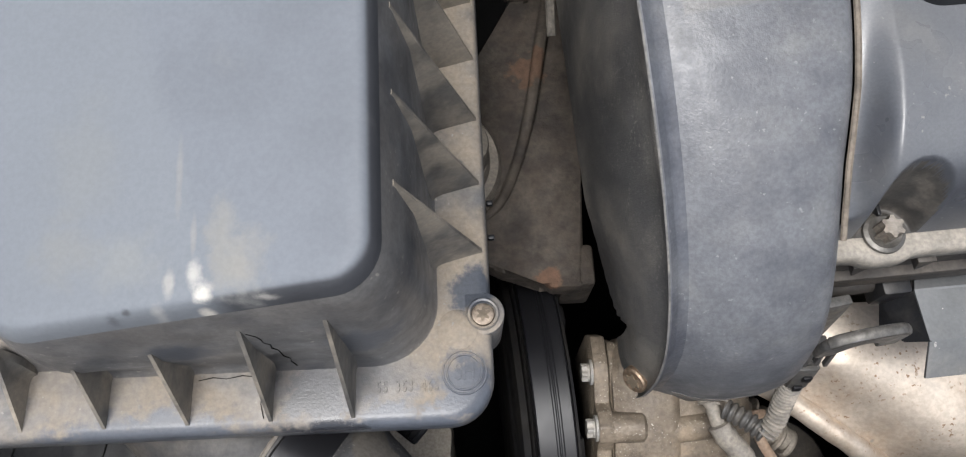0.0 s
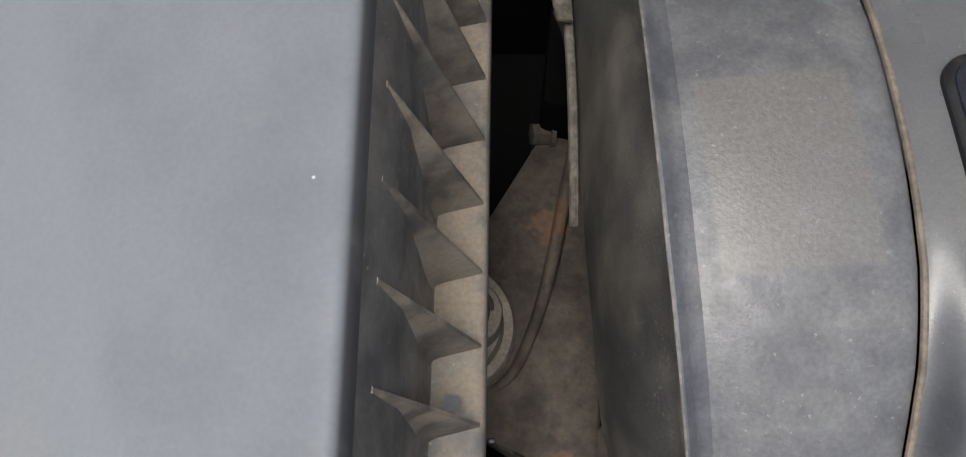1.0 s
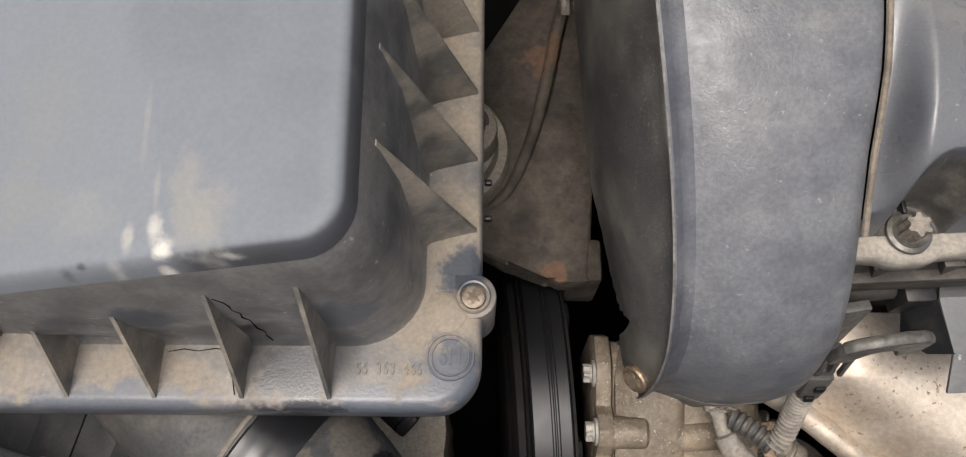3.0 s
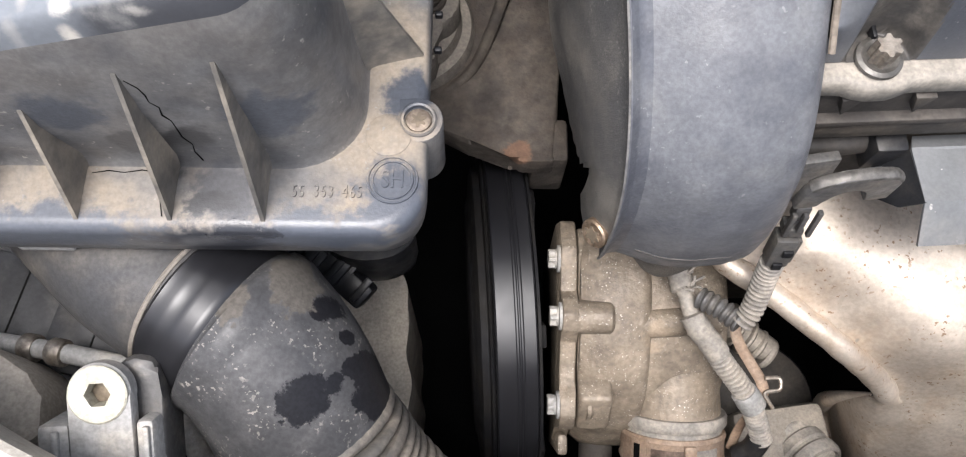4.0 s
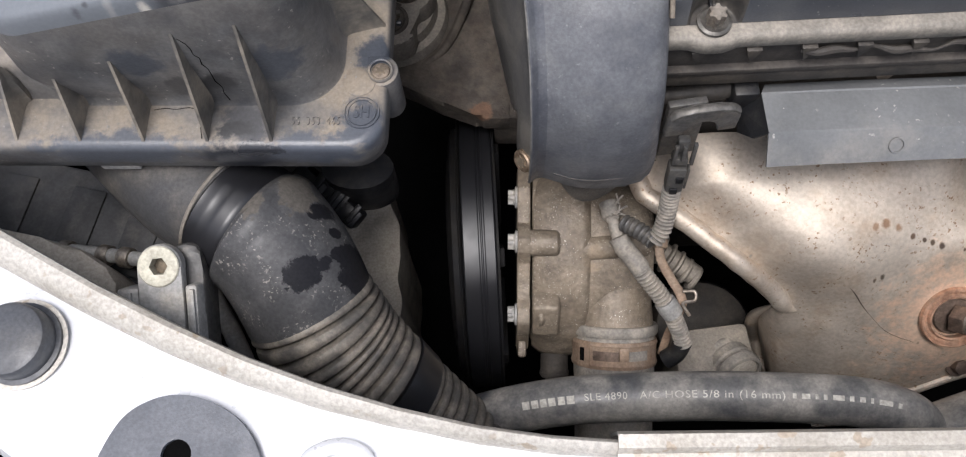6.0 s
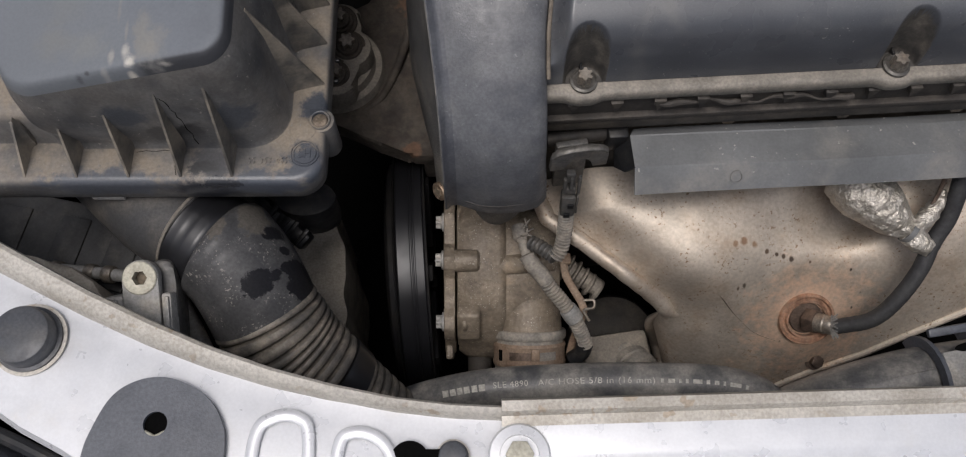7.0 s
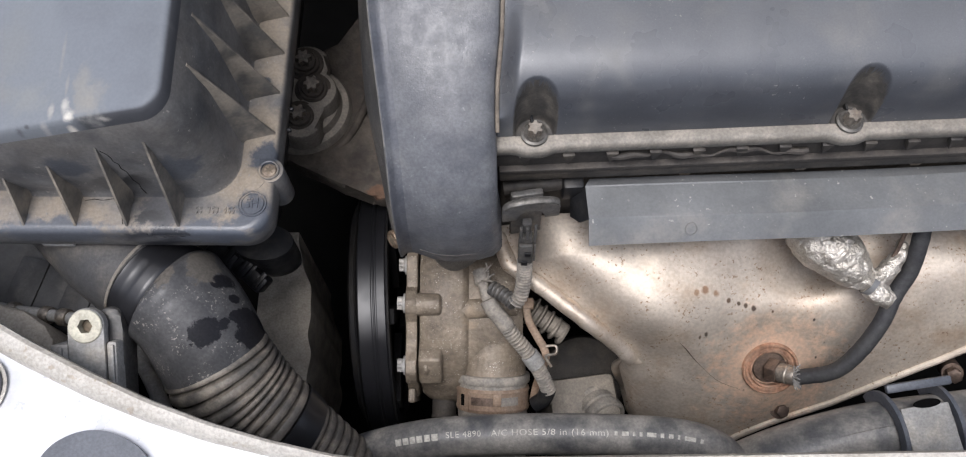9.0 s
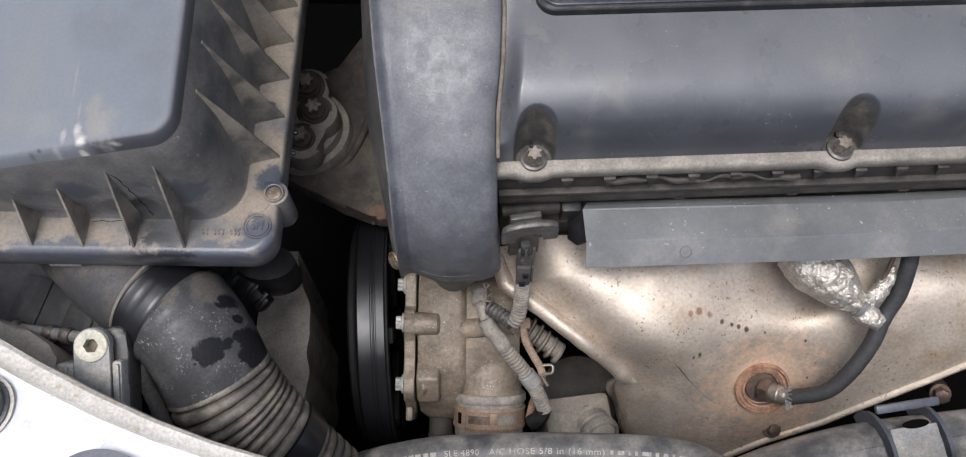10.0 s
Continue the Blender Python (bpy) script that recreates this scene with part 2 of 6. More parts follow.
M_RUBBER = mat("dusty_rubber", (0.06, 0.059, 0.059), (0.038, 0.038, 0.039), 0.44, scale=70, dust=(0.115, 0.108, 0.097), amount=0.16, dust_scale=40, crisp=0.3, up=0.2, speck=((0.19, 0.178, 0.158), 650, 0.6), soft=0.12, spec=0.3, blot_spec=0.1,
               blots=[((-0.0405, -0.0885, 0.80), 0.0102, BLACK, 0.42, (1.1, 0.85, 0.6)), ((-0.031, -0.083, 0.80), 0.005, BLACK, 0.42), ((-0.0345, -0.056, 0.79), 0.006, BLACK, 0.42, (1, 1, 0.15)), ((-0.0265, -0.065, 0.79), 0.0030, BLACK, 0.42, (1, 1, 0.15)), ((-0.0185, -0.074, 0.785), 0.0055, BLACK, 0.42, (1, 1, 0.15)), ((-0.0145, -0.083, 0.775), 0.0095, BLACK, 0.42, (1, 0.7, 0.15)), ((-0.0235, -0.077, 0.788), 0.0045, BLACK, 0.42, (1, 1, 0.15)),
                      ((-0.045, -0.046, 0.812), 0.009, (0.08, 0.073, 0.064), 0.7, (1, 0.6, 0.4)), ((-0.064, -0.058, 0.815), 0.007, (0.085, 0.077, 0.067), 0.7, (1, 0.6, 0.4))])
M_BELLOWS = mat("dusty_bellows_rubber", (0.06, 0.056, 0.05), (0.034, 0.032, 0.03), 0.6, scale=60, dust=(0.23, 0.2, 0.162), amount=0.56, dust_scale=60)
M_BELT = mat("belt_rubber", (0.012, 0.012, 0.014), (0.009, 0.009, 0.01), 0.36, scale=12, bump=0.0, grain=0.0, spec=0.45)
M_PULLEY = mat("pulley_black_steel", (0.008, 0.008, 0.009), (0.012, 0.011, 0.01), 0.65, scale=30, spec=0.12)
M_CAST = mat("dusty_cast_aluminium", (0.215, 0.175, 0.13), (0.125, 0.101, 0.076), 0.56, metal=0.15, scale=35, dust=(0.25, 0.208, 0.158), amount=0.45, dust_scale=55, bump=0.5, bump_scale=500, lump=0.25, lump_scale=220, speck=((0.6, 0.56, 0.48), 900, 0.645),
             blots=[((0.125, -0.04, 0.66), 0.012, (0.25, 0.2, 0.145), 0.8)])
M_IRON = mat("rusty_dusty_iron", (0.05, 0.039, 0.03), (0.026, 0.021, 0.017), 0.8, scale=45, dust=(0.09, 0.075, 0.058), amount=0.5, dust_scale=40, bump=0.6, bump_scale=400, lump=0.3, lump_scale=150,
             blots=[((0.045, 0.060, 0.69), 0.008, (0.11, 0.062, 0.038), 0.85), ((0.04, 0.2, 0.7), 0.016, (0.1, 0.06, 0.038), 0.85)])
M_MOUNT = mat("dusty_mount", (0.19, 0.168, 0.14), (0.09, 0.08, 0.068), 0.7, scale=60, dust=(0.3, 0.262, 0.212), amount=0.6, dust_scale=60, up=0.6)
M_BOLT = mat("weathered_bolt_steel", (0.3, 0.27, 0.23), (0.16, 0.14, 0.12), 0.5, metal=0.7, scale=200, dust=(0.25, 0.2, 0.15), amount=0.35, dust_scale=150)
M_BRASS = mat("brownish_screw_steel", (0.48, 0.36, 0.26), (0.26, 0.19, 0.13), 0.4, metal=0.8, scale=250)
M_SCREW = mat("weathered_screw_steel", (0.24, 0.195, 0.15), (0.12, 0.096, 0.075), 0.45, metal=0.6, scale=250)
M_WASHER = mat("grey_washer_steel", (0.13, 0.122, 0.11), (0.075, 0.07, 0.062), 0.5, metal=0.6, scale=150)
M_SHIELD = mat("aluminised_heat_shield", (0.56, 0.495, 0.415), (0.45, 0.39, 0.325), 0.54, metal=0.64, scale=14, dust=(0.4, 0.3, 0.21), amount=0.36, dust_scale=30, bump=0.12, bump_scale=600, grain=0.12, lump=0.1, lump_scale=45, speck=((0.26, 0.175, 0.115), 420, 0.62),
               soft=0.6,
               blots=[((0.365, -0.073, 0.65), 0.06, (0.72, 0.53, 0.39), 0.52, (1, 1.5, 0.3))]
                     + [((x, y, 0.69), r, c, 0.7, (1, 1, 0.02)) for x, y, r, c in ((0.294, -0.0287, 0.0026, (0.33, 0.225, 0.15)), (0.3007, -0.0267, 0.0036, (0.29, 0.185, 0.12)), (0.3093, -0.0285, 0.0030, (0.33, 0.22, 0.145)), (0.3203, -0.0324, 0.0022, (0.15, 0.1, 0.07)), (0.3285, -0.034, 0.0017, (0.1, 0.07, 0.05)),
                                                                                  (0.3342, -0.0352, 0.0018, (0.12, 0.085, 0.06)), (0.3408, -0.037, 0.0024, (0.09, 0.065, 0.05)), (0.3559, -0.0383, 0.0013, (0.14, 0.09, 0.06)), (0.3053, -0.0546, 0.0020, (0.1, 0.08, 0.06)), (0.3007, -0.0567, 0.0013, (0.16, 0.12, 0.09)),
                                                                                  (0.3884, -0.0437, 0.0012, (0.07, 0.055, 0.045)), (0.4001, -0.0575, 0.0011, (0.09, 0.07, 0.05)), (0.3967, -0.0661, 0.0014, (0.07, 0.055, 0.045)), (0.3443, -0.0877, 0.0014, (0.1, 0.07, 0.05)), (0.2214, -0.0416, 0.0014, (0.3, 0.27, 0.23)))])
M_RUST = mat("rusty_steel", (0.36, 0.2, 0.125), (0.16, 0.088, 0.055), 0.75, metal=0.2, scale=120, dust=(0.28, 0.205, 0.148), amount=0.4, dust_scale=90, bump=0.5)
M_CLAMP = mat("brown_dusty_clamp", (0.27, 0.19, 0.13), (0.19, 0.128, 0.088), 0.7, metal=0.2, scale=90, dust=(0.27, 0.215, 0.165), amount=0.4, dust_scale=70)
M_SENSOR = mat("burnt_sensor_steel", (0.15, 0.108, 0.083), (0.08, 0.058, 0.046), 0.5, metal=0.6, scale=120)
M_EYE = mat("grey_eye_steel", (0.12, 0.117, 0.112), (0.075, 0.073, 0.07), 0.45, metal=0.4, scale=90, dust=(0.22, 0.195, 0.16), amount=0.45, dust_scale=80)
M_PLATE = mat("grey_guard_plate", (0.135, 0.138, 0.138), (0.095, 0.098, 0.099), 0.55, metal=0.08, scale=12, dust=(0.25, 0.23, 0.2), amount=0.25, dust_scale=20, grain=0.08, speck=((0.34, 0.33, 0.3), 300, 0.68))
M_PAINT = mat("silver_paint", (0.6, 0.605, 0.615), (0.56, 0.565, 0.575), 0.34, metal=0.3, scale=30, dust=(0.6, 0.57, 0.52), amount=0.06, dust_scale=30, coat=0.6, bump=0.02, grain=0.04)
M_LIP = mat("dirty_silver_lip", (0.42, 0.392, 0.345), (0.31, 0.283, 0.238), 0.45, metal=0.15, scale=22, dust=(0.43, 0.405, 0.36), amount=0.5, dust_scale=26, bump=0.2, speck=((0.3, 0.25, 0.19), 160, 0.62))
M_GREYPL = mat("dark_grey_plastic", (0.075, 0.081, 0.095), (0.06, 0.065, 0.077), 0.42, scale=40, bump=0.2)
M_STOP = mat("bump_stop_rubber", (0.055, 0.058, 0.065), (0.042, 0.044, 0.049), 0.45, scale=60, dust=(0.09, 0.085, 0.078), amount=0.3, dust_scale=70)
M_FOIL = mat("crumpled_foil", (0.58, 0.54, 0.48), (0.4, 0.365, 0.31), 0.36, metal=0.6, scale=120, lump=0.7, lump_scale=260)
M_CABLE = mat("black_cable_sleeve", (0.02, 0.02, 0.022), (0.03, 0.03, 0.03), 0.7, scale=100, bump=0.6, bump_scale=700)
M_CONDUIT = mat("dusty_conduit", (0.23, 0.211, 0.185), (0.15, 0.138, 0.122), 0.7, scale=90, dust=(0.33, 0.29, 0.235), amount=0.45, dust_scale=80)
M_HOSE = mat("ac_hose_rubber", (0.11, 0.108, 0.105), (0.05, 0.052, 0.057), 0.42, scale=22, dust=(0.3, 0.28, 0.248), amount=0.58, dust_scale=45)
M_INK = mat("white_ink", (0.5, 0.48, 0.42), (0.35, 0.33, 0.29), 0.7, scale=300)
M_LIGHTPL = mat("grey_bracket_plastic", (0.27, 0.266, 0.254), (0.2, 0.196, 0.186), 0.55, scale=50, dust=(0.4, 0.36, 0.3), amount=0.35, dust_scale=60)
M_SOCKET = mat("brown_socket", (0.135, 0.105, 0.07), (0.08, 0.062, 0.042), 0.7, scale=200)
M_LAMP = mat("dusty_tan_housing", (0.4, 0.36, 0.3), (0.3, 0.27, 0.225), 0.7, scale=30, dust=(0.45, 0.4, 0.33), amount=0.4, dust_scale=40)
M_BOXSHELL = mat("dusty_dark_shell", (0.03, 0.03, 0.03), (0.018, 0.018, 0.019), 0.6, scale=40, dust=(0.08, 0.073, 0.063), amount=0.3, dust_scale=50)
M_PLUG = mat("dusty_grey_plug", (0.065, 0.063, 0.06), (0.036, 0.035, 0.034), 0.5, scale=120, dust=(0.17, 0.153, 0.128), amount=0.36, dust_scale=120)
M_SEAL = mat("old_foam_seal", (0.085, 0.075, 0.062), (0.05, 0.045, 0.038), 0.85, scale=200, dust=(0.16, 0.142, 0.118), amount=0.4, dust_scale=150)
M_NUT = mat("pale_zinc", (0.44, 0.42, 0.34), (0.36, 0.34, 0.275), 0.6, scale=120, metal=0.2)
M_RAIL = mat("dusty_body_panel", (0.34, 0.305, 0.255), (0.22, 0.197, 0.165), 0.75, scale=60, dust=(0.42, 0.37, 0.3), amount=0.5, dust_scale=25)
M_HEAD = mat("oily_head_casting", (0.034, 0.029, 0.024), (0.018, 0.016, 0.014), 0.65, scale=45, dust=(0.085, 0.071, 0.055), amount=0.4, dust_scale=50)
M_BONNET = mat("bonnet_underside", (0.16, 0.16, 0.165), (0.13, 0.13, 0.135), 0.6, scale=6)
M_GROUND = mat("asphalt", (0.05, 0.05, 0.05), (0.04, 0.04, 0.04), 0.9, scale=8)


# ---- mesh helpers ----
def V(*a):
    return Vector(a)


def turn_to(axis, at=(0, 0, 0)):
    """A pose whose z axis points along axis, at a place."""
    return Matrix.Translation(at) @ Vector(axis).to_track_quat("Z", "Y").to_matrix().to_4x4()


def thing(name, at, label, category, group="", kind=""):
    ob = new(name)
    ob.empty_display_size = 0.02
    ob.matrix_world = Matrix.Translation(at)
    return tagged(ob, label, category, group, kind)


def world_of(ob):
    m = ob.matrix_basis.copy()
    return world_of(ob.parent) @ m if ob.parent else m


def finish(bm, smooth=True, sharp=35):
    bmesh.ops.recalc_face_normals(bm, faces=bm.faces)
    for f in bm.faces:
        f.smooth = smooth
    lim = radians(sharp)
    for e in bm.edges:
        e.smooth = len(e.link_faces) == 2 and e.calc_face_angle(0) <= lim


def part(name, bm, material, parent=None, label="", sharp=35, solid=0.0, smooth=True):
    """Links a bmesh, built in world metres, as one mesh object under a thing or a part."""
    finish(bm, smooth, sharp)
    if solid and sum(f.normal.z * f.calc_area() for f in bm.faces) < 0:
        bmesh.ops.reverse_faces(bm, faces=bm.faces)
    if parent is not None:
        bm.transform(world_of(parent).inverted())
    me = bpy.data.meshes.new(name)
    bm.to_mesh(me)
    bm.free()
    me.materials.append(material)
    ob = new(name, me)
    if parent is not None:
        ob.parent = parent
    if solid:
        s = ob.modifiers.new("thickness", "SOLIDIFY")
        s.thickness, s.offset = solid, -1
    if label:
        tagged(ob, label)
    return ob


def structure(name, bm, material, label, category, **k):
    ob = part(name, bm, material, None, **k)
    return tagged(ob, label, category, kind="structure")


def box(bm, size, m=Matrix(), bev=0.0, seg=2):
    r = bmesh.ops.create_cube(bm, size=1.0)
    vs = r["verts"]
    bmesh.ops.transform(bm, matrix=m @ Matrix.Diagonal((*size, 1)), verts=vs)
    if bev:
        es = list({e for v in vs for e in v.link_edges})
        bmesh.ops.bevel(bm, geom=es, offset=bev, segments=seg, affect="EDGES", profile=0.5)
    return bm


def loft(bm, rings, cap=True, closed=False):
    vs = [[bm.verts.new(p) for p in r] for r in rings]
    k = len(vs[0])
    pairs = list(zip(vs, vs[1:])) + ([(vs[-1], vs[0])] if closed else [])
    for a, b in pairs:
        for i in range(k):
            bm.faces.new((a[i], a[(i + 1) % k], b[(i + 1) % k], b[i]))
    if cap and not closed:
        bm.faces.new(vs[0][::-1])
        bm.faces.new(vs[-1])
    return bm


def lathe(bm, prof, m=Matrix(), seg=32, cap=True):
    """Turns (radius, height) pairs round the z axis of m."""
    return loft(bm, [[m @ V(r * math.cos(a), r * math.sin(a), z) for a in (2 * math.pi * i / seg for i in range(seg))] for r, z in prof], cap)


def ring(bm, prof, m=Matrix(), seg=32):
    """A closed profile turned round the z axis of m."""
    return loft(bm, [[m @ V(r * math.cos(a), r * math.sin(a), z) for a in (2 * math.pi * i / seg for i in range(seg))] for r, z in prof], False, True)


def prism(bm, poly, z0, z1, m=Matrix(), bev=0.0):
    lo = [bm.verts.new(m @ V(x, y, z0)) for x, y in poly]
    hi = [bm.verts.new(m @ V(x, y, z1)) for x, y in poly]
    k = len(poly)
    fs = [bm.faces.new(lo[::-1]), bm.faces.new(hi)]
    fs += [bm.faces.new((lo[i], lo[(i + 1) % k], hi[(i + 1) % k], hi[i])) for i in range(k)]
    if bev:
        es = list({e for f in fs for e in f.edges})
        bmesh.ops.bevel(bm, geom=es, offset=bev, segments=2, affect="EDGES", profile=0.5)
    return bm


def curve(pts, n=8):
    """A smooth line (Catmull-Rom) through points of any dimension."""
    p = [np.array(q, float) for q in pts]
    p = [2 * p[0] - p[1], *p, 2 * p[-1] - p[-2]]
    out = []
    for a, b, c, d in zip(p, p[1:], p[2:], p[3:]):
        for i in range(n):
            t = i / n
            out.append(0.5 * (2 * b + (c - a) * t + (2 * a - 5 * b + 4 * c - d) * t * t + (3 * b - a - 3 * c + d) * t ** 3))
    return out + [p[-2]]


def frames_along(pts):
    """Places with right and up vectors carried along a line."""
    pts = [Vector(p[:3]) for p in pts]
    tang = [(pts[min(i + 1, len(pts) - 1)] - pts[max(i - 1, 0)]).normalized() for i in range(len(pts))]
    up = V(0, 0, 1)
    if abs(tang[0].dot(up)) > 0.9:
        up = V(0, 1, 0)
    out = []
    for p, t in zip(pts, tang):
        right = t.cross(up).normalized()
        up = right.cross(t).normalized()
        out.append((p, t, right, up))
    return out


def tube(bm, pts, rad, seg=20, cap=True, flat=1.0):
    """Sweeps a circle along a line; rad: one radius or one for each place; flat: height over width."""
    rads = rad if isinstance(rad, (list, tuple)) else [rad] * len(pts)
    rings = []
    for (p, t, r, u), q in zip(frames_along(pts), rads):
        rings.append([p + float(q) * (math.cos(a) * r + flat * math.sin(a) * u) for a in (2 * math.pi * i / seg for i in range(seg))])
    return loft(bm, rings, cap)


def resample(pts, step):
    """Even steps along a line."""
    p = np.array(pts, float)
    s = np.r_[0, np.cumsum(np.linalg.norm(np.diff(p[:, :3], axis=0), axis=1))]
    k = max(2, int(s[-1] / step))
    return [np.array([np.interp(x, s, p[:, c]) for c in range(p.shape[1])]) for x in np.linspace(0, s[-1], k)]


def corrugated(bm, pts, r0, r1, pitch, seg=20):
    """A hose with ridges: four rings to each ridge."""
    line = resample(curve(pts, 12), pitch / 6)
    rad = [(0.25 * r0 + 0.75 * r1, r1, r1, 0.25 * r0 + 0.75 * r1, r0, r0)[i % 6] for i in range(len(line))]
    return tube(bm, line, rad, seg)


def sheet(bm, nu, nv, f):
    vs = [[bm.verts.new(f(i / (nu - 1), j / (nv - 1))) for j in range(nv)] for i in range(nu)]
    for i in range(nu - 1):
        for j in range(nv - 1):
            bm.faces.new((vs[i][j], vs[i + 1][j], vs[i + 1][j + 1], vs[i][j + 1]))
    return bm


def rounded(x0, x1, y0, y1, r, z, k=6, side=14):
    """The outline of a rounded rectangle at height z (a number or a function of x and y), with steps along its sides."""
    out = []
    corners = ((x1 - r, y0 + r, -90), (x1 - r, y1 - r, 0), (x0 + r, y1 - r, 90), (x0 + r, y0 + r, 180))
    for n, (cx, cy, a0) in enumerate(corners):
        pts = [(cx + r * math.cos(radians(a0 + 90 * i / k)), cy + r * math.sin(radians(a0 + 90 * i / k))) for i in range(k + 1)]
        nx, ny, na = corners[(n + 1) % 4]
        last, nxt = pts[-1], (nx + r * math.cos(radians(na)), ny + r * math.sin(radians(na)))
        pts += [(last[0] + (nxt[0] - last[0]) * i / side, last[1] + (nxt[1] - last[1]) * i / side) for i in range(1, side)]
        out += [V(x, y, z(x, y) if callable(z) else z) for x, y in pts]
    return out


def letters(text, size, depth, spread=1.0):
    """A bmesh of raised letters from the built-in font, flat on z = 0, centred."""
    cu = bpy.data.curves.new("letters", "FONT")
    cu.body, cu.size, cu.extrude, cu.align_x, cu.align_y, cu.space_character = text, size, depth, "CENTER", "CENTER", spread
    cu.resolution_u = 3
    ob = bpy.data.objects.new("letters", cu)
    me = bpy.data.meshes.new_from_object(ob)
    bm = bmesh.new()
    bm.from_mesh(me)
    bpy.data.objects.remove(ob)
    bpy.data.curves.remove(cu)
    bpy.data.meshes.remove(me)
    return bm


def star(bm, r_out, r_in, z0, z1, m, points=6):
    poly = []
    for i in range(points * 4):
        a = 2 * math.pi * i / (points * 4)
        k = i % 4
        poly.append(((r_out if k in (0, 1) else r_in) * math.cos(a), (r_out if k in (0, 1) else r_in) * math.sin(a)))
    return prism(bm, poly, z0, z1, m)


def hexagon(bm, r, z0, z1, m, bev=0.0004):
    return prism(bm, [(r * math.cos(radians(60 * i)), r * math.sin(radians(60 * i))) for i in range(6)], z0, z1, m, bev)


bm_ = bmesh.new

# The engine stands turned a little against the body.
ENG = pose(0.14, 0.0165, 0, 0, 0, 3.2)


def part_e(name, bm, *a, **k):
    bm.transform(ENG)
    return part(name, bm, *a, **k)


# ---- bodywork round the bay ----
bm = bm_()
box(bm, (60, 60, 0.05), pose(0, 0, -0.025))
structure("ground", bm, M_GROUND, "plain dark asphalt ground under the car", "ground")
# closing panels coloured near-black in place of the bay's deep shade
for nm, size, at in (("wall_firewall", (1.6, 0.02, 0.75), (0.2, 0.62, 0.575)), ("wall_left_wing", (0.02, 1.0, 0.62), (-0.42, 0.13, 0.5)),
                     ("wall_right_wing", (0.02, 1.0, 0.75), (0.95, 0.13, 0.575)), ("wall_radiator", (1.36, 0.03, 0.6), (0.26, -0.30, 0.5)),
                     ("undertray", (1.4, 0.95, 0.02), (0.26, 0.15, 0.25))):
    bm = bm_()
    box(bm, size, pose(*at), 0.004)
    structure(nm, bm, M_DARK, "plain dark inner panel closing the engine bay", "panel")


bm = bm_()
box(bm, (1.7, 0.95, 0.03), pose(0.25, 0.55, 1.40, -60, 0, 0), 0.01)
structure("bonnet", bm, M_BONNET, "plain grey underside of the raised bonnet", "bonnet")


def lip_y(x):
    """The inner edge of the front panel, seen from above."""
    xs = [-0.42, -0.30, -0.25, -0.196, -0.158, -0.121, -0.085, -0.05, -0.016, 0.017, 0.05, 0.082, 0.12, 0.3, 0.7]
    ys = [0.075, -0.006, -0.037, -0.0675, -0.0875, -0.107, -0.124, -0.139, -0.151, -0.160, -0.167, -0.171, -0.173, -0.173, -0.17]
    return float(np.interp(x, xs, ys))


def front_y(x):
    xs = [-0.42, -0.30, -0.182, -0.147, -0.11, -0.05, 0.05, 0.12, 0.7]
    ys = [-0.05, -0.11, -0.167, -0.182, -0.2, -0.23, -0.265, -0.28, -0.28]
    return float(np.interp(x, xs, ys))


def panel_section(x):
    y, f = lip_y(x), front_y(x)
    slope = (lip_y(x + 0.004) - lip_y(x - 0.004)) / 0.008
    nrm = Vector((slope, -1, 0)).normalized()
    c = V(x, y, 0)
    wide = float(np.interp(x, [-0.2, -0.08, 0.03, 0.11], [0.9, 0.75, 0.45, 0.42]))
    pts = [c + nrm * (d * wide) + V(0, 0, z) for d, z in ((0.0015, 0.825), (0.0, 0.846), (0.001, 0.849), (0.004, 0.8504), (0.0105, 0.8490), (0.0145, 0.8468), (0.0168, 0.8432), (0.0174, 0.8414))]
    d1 = max(0.04, abs(f - y) / math.sqrt(1 + slope * slope))
    pts += [c + nrm * d + V(0, 0, z) for d, z in ((0.0205, 0.8415), (0.026, 0.8424), (d1 * 0.6 + 0.006, 0.8434), (d1, 0.843), (d1 + 0.003, 0.839), (d1 + 0.004, 0.80))]
    return pts


xs = np.linspace(-0.42, 0.112, 90)
secs = [panel_section(x) for x in xs]
front_panel = thing("front_panel", (-0.1, -0.15, 0.8), "silver painted front panel with a dirty curved lip", "car panel", kind="structure")
bm = bm_()
rows = [[bm.verts.new(p - V(0, 0, 0.0003 if i < 2 else 0)) for i, p in enumerate(s[6:])] for s in secs]
for a, b in zip(rows, rows[1:]):
    for i in range(len(a) - 1):
        bm.faces.new((a[i], a[i + 1], b[i + 1], b[i]))
part("panel_sheet", bm, M_PAINT, front_panel, solid=0.0012)
bm = bm_()
rows = [[bm.verts.new(p) for p in s[:8]] for s in secs]
for a, b in zip(rows, rows[1:]):
    for i in range(len(a) - 1):
        bm.faces.new((a[i], a[i + 1], b[i + 1], b[i]))
part("lip", bm, M_LIP, front_panel, "dust-stained folded lip", solid=0.0012)
